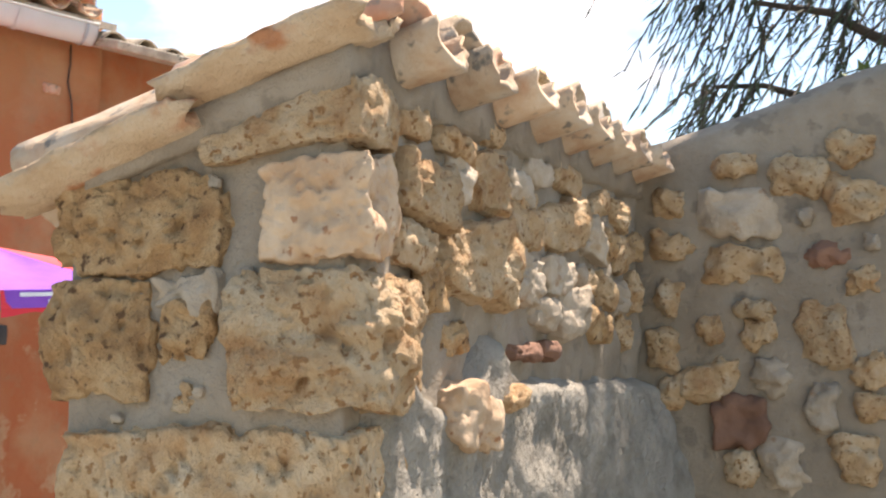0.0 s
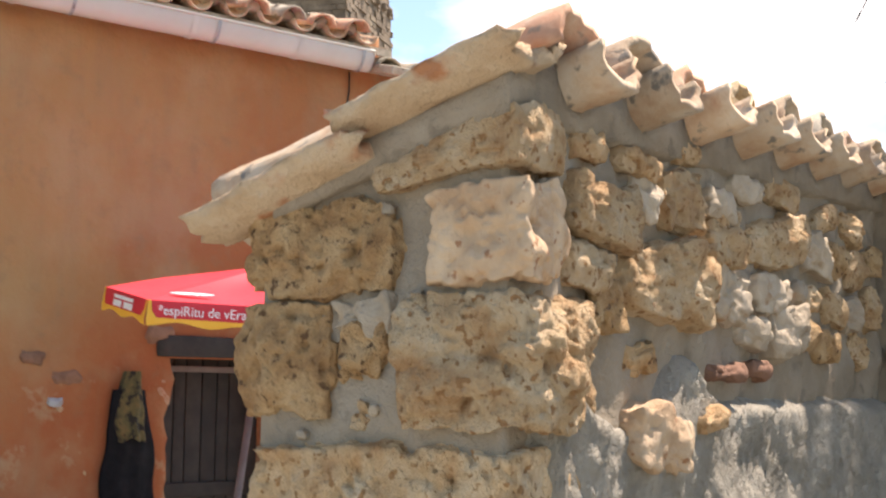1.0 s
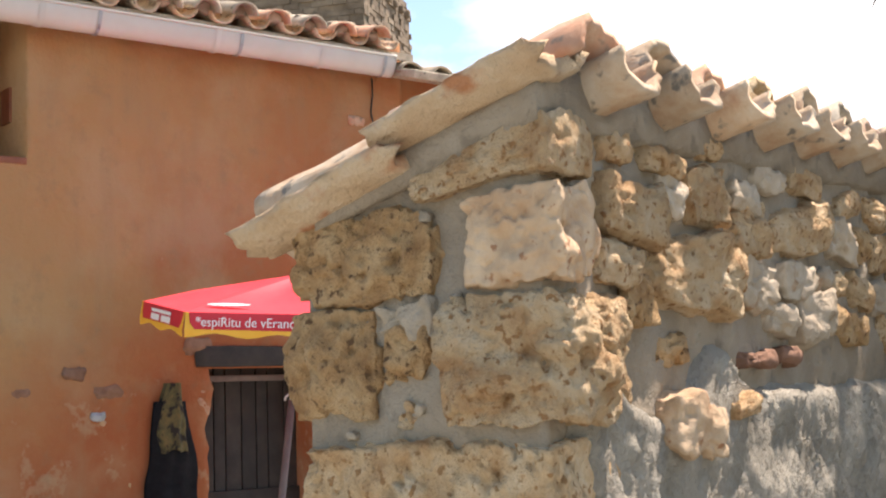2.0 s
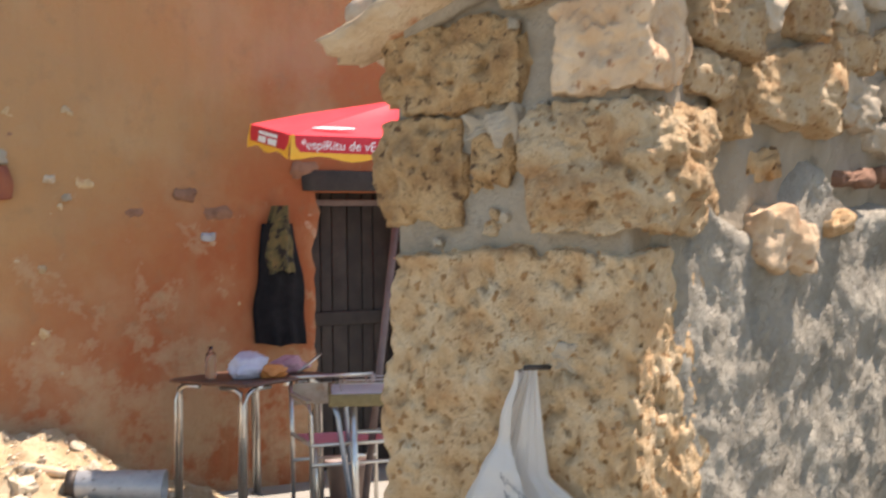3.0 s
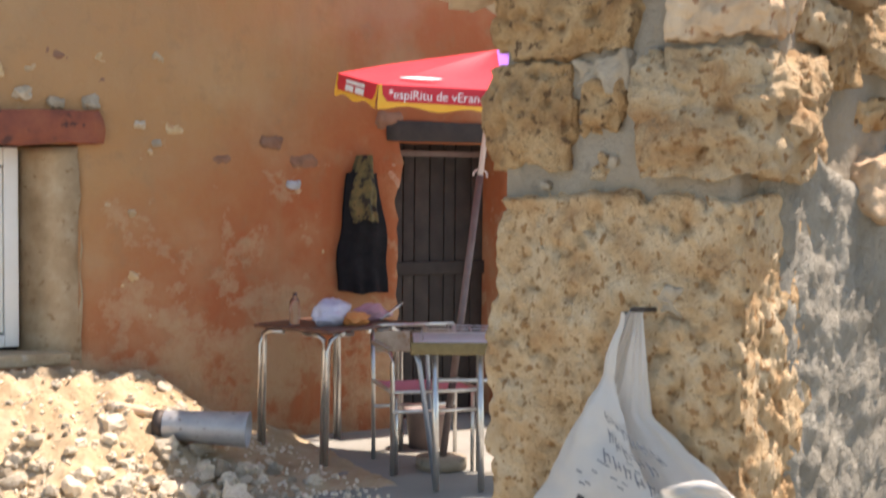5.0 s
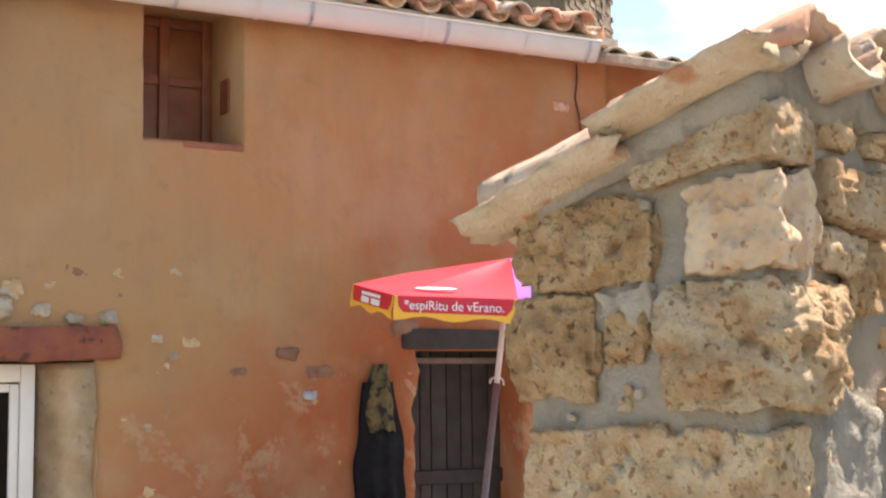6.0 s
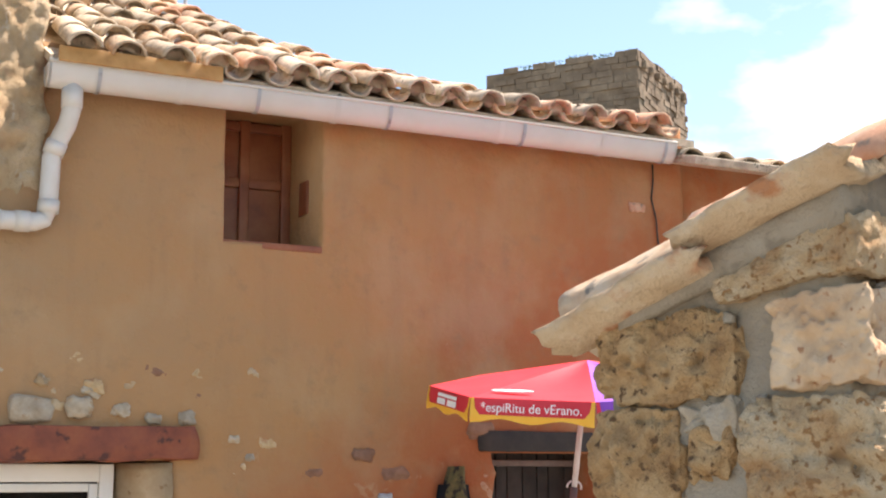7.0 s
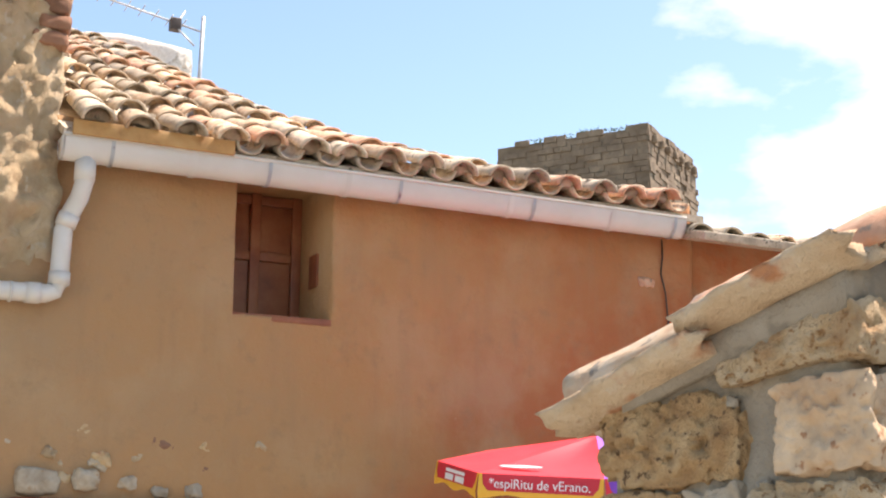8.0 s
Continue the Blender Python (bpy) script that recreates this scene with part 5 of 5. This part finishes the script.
# ---------------- parasol ----------------
def parasol():
    apex = Vector((3.940, 6.02, 2.295))
    base = Vector((3.66, 6.10, 0.0))
    view = Vector((-0.50, -0.866, 0)).normalized()     # towards the yard
    side = Vector((view.y, -view.x, 0))                 # to the left of it, seen from the yard
    up = (Vector((0, 0, 1)) + view * 0.17).normalized()
    fx = (view - up * view.dot(up)).normalized()
    fy = up.cross(fx)
    M = Matrix((fx, fy, up)).transposed().to_4x4()
    M.translation = apex
    P = thing("parasol", M, "tilted red eight-sided advertising parasol with yellow edging", "parasol")
    R, drop, val = 0.87, 0.135, 0.088
    cloth = [PURPLE, RED, RED, RED, PURPLE, RED, RED, RED]
    words = {}
    for k in range(8):
        a0, a1 = math.pi / 4 * k, math.pi / 4 * (k + 1)
        c0, c1 = Vector((R * math.cos(a0), R * math.sin(a0), -drop)), Vector((R * math.cos(a1), R * math.sin(a1), -drop))
        b = bmesh.new()
        n = 10
        rows = []
        for i in range(n + 1):
            s = i / n
            row = []
            for j in range(n + 1):
                q = c0.lerp(c1, j / n) * s
                q.z += -0.02 * math.sin(math.pi * s) * math.sin(math.pi * j / n)
                row.append(b.verts.new(q))
            rows.append(row)
        for p, q in zip(rows, rows[1:]):
            for j in range(n):
                b.faces.new((p[j], q[j], q[j + 1], p[j + 1]))
        bmesh.ops.remove_doubles(b, verts=b.verts[:], dist=1e-4)
        g = part("canopy_panel", b, cloth[k], P, "purple cloth panel" if cloth[k] == PURPLE else "red cloth panel")
        # valance: cloth, then yellow scalloped rim
        out = ((c0 + c1) / 2).normalized()
        out = Vector((out.x, out.y, 0)).normalized()
        flare = out * 0.018
        v = bmesh.new()
        rows = [[v.verts.new(c0.lerp(c1, j / 12) + Vector((0, 0, -val * i / 3)) + flare * (i / 3)) for j in range(13)] for i in range(4)]
        for p, q in zip(rows, rows[1:]):
            for j in range(12):
                v.faces.new((p[j], p[j + 1], q[j + 1], q[j]))
        va = part("valance", v, cloth[k], g)
        r = bmesh.new()
        top = [c0.lerp(c1, j / 12) + Vector((0, 0, -val + 0.006)) + flare + out * 0.003 for j in range(13)]
        bot = [t_ + Vector((0, 0, -0.030 - 0.012 * math.cos(j * math.pi / 3))) for j, t_ in enumerate(top)]
        tv, bv = [r.verts.new(p) for p in top], [r.verts.new(p) for p in bot]
        for j in range(12):
            r.faces.new((tv[j], tv[j + 1], bv[j + 1], bv[j]))
        for c, s in ((c0, 1), (c1, -1)):
            e = (c1 - c0).normalized() * s
            for h0, h1, w0, w1 in ((0.0, 0.05, 0.018, 0.025), (0.05, val - 0.004, 0.025, 0.055)):
                pts = [c + flare * (h0 / val) + Vector((0, 0, -h0)), c + e * w0 + flare * (h0 / val) + Vector((0, 0, -h0)), c + e * w1 + flare * (h1 / val) + Vector((0, 0, -h1)), c + flare * (h1 / val) + Vector((0, 0, -h1))]
                r.faces.new([r.verts.new(p + out * 0.003) for p in pts])
        part("edging", r, YELLOW if k else RED, g, "yellow scalloped edging" if k else "red scalloped edging")
        words[k] = (g, (c0 + c1) / 2, (c1 - c0).normalized(), out)

    def lettering(k, text, size, off=0.0, dz=-0.07):
        g, mid, along, out = words[k]
        cu = bpy.data.curves.new("lettering", "FONT")
        cu.body, cu.size, cu.align_x, cu.align_y, cu.extrude = text, size, "CENTER", "CENTER", 0.001
        o = new("lettering", cu)
        o.data.materials.append(INK)
        zc = (Vector((0, 0, 1)) - out * 0.15).normalized()
        m = Matrix((along, zc, along.cross(zc))).transposed().to_4x4()
        m.translation = mid + Vector((0, 0, dz)) + along * off + out * 0.020
        o.parent = g
        o.matrix_basis = m
        tagged(o, "white lettering")

    def bars(k, rows):
        g, mid, along, out = words[k]
        for x0, x1, z0, z1 in rows:
            b = bmesh.new()
            q = [mid + along * x + Vector((0, 0, z)) + out * (0.006 - z * 0.16) for x, z in ((x0, z0), (x1, z0), (x1, z1), (x0, z1))]
            b.faces.new([b.verts.new(p) for p in q])
            part("print_bar", b, INK, g)
    PAN = {"words": 7, "bars": 6, "violet": 0}
    lettering(PAN["words"], "*espiRitu de vErano.", 0.066, 0.0, -0.046)
    bars(PAN["bars"], ((-0.16, 0.14, -0.036, -0.018), (-0.16, -0.03, -0.076, -0.044), (0.0, 0.14, -0.076, -0.044)))
    bars(PAN["violet"], ((-0.24, -0.06, -0.03, -0.012), (-0.10, 0.16, -0.078, -0.045)))
    g, mid, along, out = words[PAN["words"]]
    sw = bmesh.new()
    a0 = math.pi / 4 * PAN["words"]
    c0, c1 = Vector((R * math.cos(a0), R * math.sin(a0), -drop)), Vector((R * math.cos(a0 + math.pi / 4), R * math.sin(a0 + math.pi / 4), -drop))
    up_, lo_ = [], []
    for j in range(9):
        k = 0.04 + 0.40 * j / 8
        th = 0.018 * math.sin(math.pi * (j + 0.4) / 8.8)
        up_.append(sw.verts.new(c0.lerp(c1, k) * (0.86 - th) + Vector((0, 0, 0.012))))
        lo_.append(sw.verts.new(c0.lerp(c1, k) * (0.87 + th) + Vector((0, 0, 0.012))))
    for j in range(8):
        sw.faces.new((up_[j], lo_[j], lo_[j + 1], up_[j + 1]))
    part("print_swoosh", sw, INK, g)
    # pole from the ground up to the crown
    Mi = M.inverted()
    d = apex - base
    lower, upper = base + d * 0.0, base + d * 0.985
    b = bmesh.new()
    tube(b, [Mi @ lower, Mi @ (base + d * 0.70)], 0.020, 14)
    part("lower_pole", b, SLEEVE, P, "brown-sleeved lower pole")
    b = bmesh.new()
    tube(b, [Mi @ (base + d * 0.69), Mi @ upper], 0.016, 12)
    part("upper_pole", b, POLE, P)
    b = bmesh.new()
    ring = base + d * 0.70
    tube(b, [Mi @ (ring + Vector((-0.045 * math.cos(a), 0, 0.035 * math.sin(a)))) for a in [i * 0.5 for i in range(8)]], 0.006, 6)
    part("clamp_ring", b, POLE, P)
    for k in range(8):
        a = math.pi / 4 * k
        b = bmesh.new()
        tube(b, [(0, 0, -0.02), (R * 0.99 * math.cos(a), R * 0.99 * math.sin(a), -drop - 0.008)], 0.005, 6)
        part("rib", b, STEEL, P)
    b = bmesh.new()
    tube(b, [Mi @ (base + Vector((0, 0, 0.0))), Mi @ (base + Vector((0, 0, 0.06)))], 0.14, 24)
    part("foot", b, MORTAR, P, "round concrete foot")


parasol()


# ---------------- carrier bag on its nail ----------------
def carrier_bag():
    B = thing("carrier_bag", PIER @ pose(-0.142, -0.082, 1.405), "white plastic carrier bag hanging by one handle from a nail", "plastic bag")
    # rows: height below the nail, left edge, right edge, belly
    rows = [(0.000, -0.010, 0.009, 0.006), (0.08, -0.044, 0.018, 0.016), (0.133, -0.074, 0.026, 0.026), (0.167, -0.092, 0.074, 0.034), (0.20, -0.110, 0.126, 0.046), (0.23, -0.125, 0.158, 0.058),
            (0.268, -0.146, 0.150, 0.068), (0.33, -0.172, 0.130, 0.078), (0.372, -0.178, 0.098, 0.080), (0.392, -0.125, 0.086, 0.078), (0.425, -0.070, 0.060, 0.066), (0.46, -0.050, 0.038, 0.05), (0.50, -0.02, 0.012, 0.02)]

    def at(d):
        for a, b_ in zip(rows, rows[1:]):
            if a[0] <= d <= b_[0]:
                k = (d - a[0]) / (b_[0] - a[0])
                k = k * k * (3 - 2 * k) * 0.4 + k * 0.6
                return [a[i] + (b_[i] - a[i]) * k for i in (1, 2, 3)]
        return rows[-1][1:]

    def front(u, d):
        l, r, t = at(d)
        x = l + (r - l) * u
        y = -t * 0.72 * math.sin(math.pi * (0.05 + 0.9 * u ** 0.8)) ** 0.8
        y += (0.007 * math.sin(15 * u + 1.0) * max(0.0, 1 - d * 1.7) + 0.008 * math.sin(8 * u + d * 16)) * min(1, d * 6) + n3((x, 0, d), 16, 4) * 0.010 + n3((x, 0, d), 38, 5) * 0.005
        return Vector((x, y, -d))
    b = bmesh.new()
    us, ds = span(0, 1, 44), span(0, 0.50, 76)

    def mouth(d):
        """Right edge of the front film, as a share of the width: the open mouth slopes from the handle to the bunched side."""
        if d > 0.275:
            return 1.0
        l, r, t = at(d)
        x = -0.001 - 0.016 * math.sin(min(1.0, d / 0.13) * math.pi / 2) if d < 0.085 else -0.017 + 0.105 * ((d - 0.085) / 0.19) ** 1.35
        return min(1.0, (x - l) / (r - l))
    f = [[b.verts.new(front(u * mouth(d), d)) for u in us] for d in ds]
    k_ = [[b.verts.new(Vector((at(d)[0] + (at(d)[1] - at(d)[0]) * u, 0.016 - 0.02 * math.sin(math.pi * u) * min(1, d * 4) + n3((u, 2, d), 9) * 0.006, -d))) for u in us] for d in ds]
    for g, flip in ((f, True), (k_, False)):
        for p, q in zip(g, g[1:]):
            for i in range(len(us) - 1):
                q4 = (p[i], p[i + 1], q[i + 1], q[i])
                b.faces.new(q4[::-1] if flip else q4)
    for i in (0, len(us) - 1):
        for j in range(len(ds) - 1):
            if i == 0 or ds[j] > 0.275:
                b.faces.new((f[j][i], f[j + 1][i], k_[j + 1][i], k_[j][i]))
    part("bag_body", b, PLASTIC, B)
    def ribbon(name, pts, w0, w1, face=(0, -1, 0)):
        """A flat folded strip of film along points."""
        r = bmesh.new()
        raw = [Vector(p) for p in pts]
        pts = []
        for i in range(len(raw) - 1):
            p0, p1, p2, p3 = raw[max(i - 1, 0)], raw[i], raw[i + 1], raw[min(i + 2, len(raw) - 1)]
            for k in range(5):
                q = k / 5
                pts.append(0.5 * (2 * p1 + (p2 - p0) * q + (2 * p0 - 5 * p1 + 4 * p2 - p3) * q * q + (3 * p1 - p0 - 3 * p2 + p3) * q ** 3))
        pts.append(raw[-1])
        rows = []
        for i, p in enumerate(pts):
            d = (pts[min(i + 1, len(pts) - 1)] - pts[max(i - 1, 0)]).normalized()
            a = d.cross(Vector(face)).normalized()
            w = w0 + (w1 - w0) * i / (len(pts) - 1)
            row = []
            for j in range(9):
                k = j / 4 - 1
                row.append(p + a * w * k + Vector((0, -0.005 * math.cos(k * 4.0) + n3((p.x * 3, k * 0.6, p.z * 3), 14) * 0.030, 0)))
            rows.append([r.verts.new(q) for q in row])
        for p, q in zip(rows, rows[1:]):
            for j in range(8):
                r.faces.new((p[j], p[j + 1], q[j + 1], q[j]))
        e = bmesh.ops.extrude_face_region(r, geom=r.faces[:])
        for v in (g for g in e["geom"] if isinstance(g, bmesh.types.BMVert)):
            v.co.y += 0.0025
        return part(name, r, PLASTIC, B)
    ribbon("free_handle", [(0.070, -0.066, -0.262), (0.092, -0.082, -0.240), (0.128, -0.080, -0.216), (0.158, -0.064, -0.212), (0.176, -0.050, -0.232), (0.168, -0.046, -0.262), (0.146, -0.052, -0.288)], 0.024, 0.022)
    ribbon("handle_fold", [(0.056, -0.070, -0.238), (0.078, -0.086, -0.272), (0.102, -0.088, -0.280), (0.128, -0.080, -0.250)], 0.020, 0.016)
    # print: three short handwritten lines, a coiling doodle, and a dark block mark
    def mark(u0, u1, d0, d1, mat, name="print_bar"):
        m = bmesh.new()
        uu, dd = span(u0, u1, 5), span(d0, d1, 5)
        g = [[m.verts.new(front(u + (d - d0) * -0.05, d + (u - u0) * 0.10) + Vector((0, -0.003, 0))) for u in uu] for d in dd]
        for p, q in zip(g, g[1:]):
            for i in range(5):
                m.faces.new((p[i], q[i], q[i + 1], p[i + 1]))
        part(name, m, mat, B)
    for r in range(3):
        for c in range(6 - r % 2):
            u = 0.52 + 0.055 * c - 0.05 * r
            d = 0.128 + 0.024 * r + 0.0085 * c
            mark(u, u + 0.010, d, d + 0.017, GREYINK)
            mark(u, u + 0.036, d + 0.004 + 0.005 * (c % 2), d + 0.0068 + 0.005 * (c % 2), GREYINK)
            mark(u + 0.028, u + 0.036, d + 0.006, d + 0.017, GREYINK)
    for k in range(12):
        a0 = 0.26 + 0.030 * k
        mark(a0, a0 + 0.034, 0.205 + 0.016 * math.sin(k * 1.1), 0.2072 + 0.016 * math.sin(k * 1.1), GREYINK)
    mark(0.30, 0.335, 0.236, 0.262, BLACKINK, "logo_block")
    mark(0.36, 0.41, 0.244, 0.272, BLACKINK, "logo_block")
    mark(0.42, 0.56, 0.262, 0.290, BLACKINK, "logo_block")
    mark(0.10, 0.20, 0.322, 0.344, GREYINK)
    for c in range(4):
        mark(0.26 + 0.05 * c, 0.285 + 0.05 * c, 0.338 + 0.008 * c, 0.345 + 0.008 * c, GREYINK)
    n = bmesh.new()
    tube(n, [(0.008, 0.062, 0.000), (0.006, -0.006, 0.004)], 0.0035, 8)
    nl = part("nail", n, IRON)
    nl.matrix_world = B.matrix_world
    tagged(nl, "rusty iron nail driven into the wall", "nail")


carrier_bag()


# ---------------- tree ----------------
def tree():
    T = thing("tree", pose(7.2, 1.7, 0), "tree with drooping feathery dark branches", "tree")
    rnd = random.Random(17)
    b = bmesh.new()
    tube(b, [(0, 0, 0), (0.05, 0.02, 1.5), (-0.05, 0.1, 3.2), (-0.2, 0.1, 4.6), (-0.3, 0.15, 6.2)], 0.20, 12, 0.06)
    part("trunk", b, BARK, T)
    leaves = bmesh.new()
    twigs = bmesh.new()
    # limb tips, relative to the foot; some unseen, added to cast shade
    ends = [(-1.5, -0.5, 3.8), (-1.3, -0.5, 3.5), (-0.9, -0.1, 3.2), (-0.7, -0.9, 3.1), (-1.6, 0.0, 4.2), (-0.5, -1.2, 3.6), (-1.1, -0.9, 4.3), (0.3, -1.4, 3.8), (-3.4, -2.26, 5.0), (-3.0, -2.12, 5.1), (-2.6, -1.99, 5.3), (-2.9, -2.5, 5.0), (-3.4, 1.3, 6.7),
            (-3.9, 0.9, 7.0), (-2.6, 1.5, 6.4), (-3.1, 0.6, 7.0), (0.9, 0.6, 4.6), (0.5, 1.3, 5.2), (-0.4, 0.3, 6.9), (1.2, -0.7, 5.0)]
    for e in ends:
        e = Vector(e) + Vector((0.2, 1.6, 0))
        # limbs out of view, leafed thicker and broader to shade the wall's flank
        shade = e.y < -0.3 and e.x < -1.9
        s = Vector((-0.1, 0.08, min(4.8, max(2.3, e.z - 0.9))))
        mid = (s + e) / 2 + Vector((0, 0, 0.45))
        pts = []
        for i in range(9):
            k = i / 8
            pts.append(s * (1 - k) ** 2 + mid * 2 * k * (1 - k) + e * k * k + Vector((rnd.uniform(-0.04, 0.04), rnd.uniform(-0.04, 0.04), 0)))
        lb = bmesh.new()
        tube(lb, pts, 0.05, 8, 0.012)
        part("limb", lb, BARK, T)
        for k in range(190 if shade else 30 if e.z < 4.4 else 26):
            p = pts[rnd.randrange(3, 9)] + Vector((rnd.uniform(-0.12, 0.12), rnd.uniform(-0.12, 0.12), rnd.uniform(-0.05, 0.1)))
            d = Vector((rnd.gauss(0, 0.32), rnd.gauss(0, 0.32), -rnd.uniform(0.15, 0.85))) if shade else Vector((rnd.gauss(-0.22, 0.20), rnd.gauss(0.26, 0.20), -rnd.uniform(0.45, 0.95)))
            L = rnd.uniform(0.35, 0.95)
            path = [p + d * L * j / 5 + Vector((0, 0, -0.10 * (j / 5) ** 2)) for j in range(6)]
            tube(twigs, path, 0.008, 4, 0.003)
            for j in range(1, 6):
                for q in range(7 if shade else 4 if e.z < 4.4 else 3):
                    o = path[j] + (path[j - 1] - path[j]) * rnd.random()
                    f = (d + Vector((rnd.gauss(0, 0.33), rnd.gauss(0, 0.33), rnd.gauss(-0.1, 0.25)))).normalized()
                    w = f.cross(Vector((rnd.gauss(0, 1), rnd.gauss(0, 1), rnd.gauss(0, 1)))).normalized() * (rnd.uniform(0.010, 0.018) if shade else rnd.uniform(0.004, 0.008))
                    ll = rnd.uniform(0.07, 0.16)
                    leaves.faces.new([leaves.verts.new(o), leaves.verts.new(o + f * ll * 0.5 + w), leaves.verts.new(o + f * ll), leaves.verts.new(o + f * ll * 0.5 - w)])
    part("hanging_growth", twigs, BARK, T)["kind"] = "stuff"
    part("foliage", leaves, LEAF, T)["kind"] = "stuff"
    # a greener bush behind the yard wall
    S_ = thing("bush", pose(5.6, 1.75, 0), "leafy green bush growing behind the yard wall", "bush")
    st = bmesh.new()
    tube(st, [(0, 0, 0), (0.05, 0.05, 1.2), (0.0, 0.1, 2.2)], 0.05, 8, 0.02)
    part("stem", st, BARK, S_)
    lv = bmesh.new()
    for k in range(2600):
        v = Vector((rnd.gauss(0, 1), rnd.gauss(0, 1), rnd.gauss(0, 1))).normalized() * rnd.uniform(0.35, 1.0) ** 0.5
        o = Vector((v.x * 0.55, v.y * 0.5, 2.35 + v.z * 0.55)) * (1 + 0.12 * n3(v, 2.5))
        f = Vector((rnd.gauss(0, 1), rnd.gauss(0, 1), rnd.gauss(0.2, 1))).normalized()
        w = f.cross(Vector((rnd.gauss(0, 1), rnd.gauss(0, 1), rnd.gauss(0, 1)))).normalized() * 0.022
        lv.faces.new([lv.verts.new(o), lv.verts.new(o + f * 0.04 + w), lv.verts.new(o + f * 0.085), lv.verts.new(o + f * 0.04 - w)])
    part("foliage", lv, LEAF_BRIGHT, S_)["kind"] = "stuff"


tree()
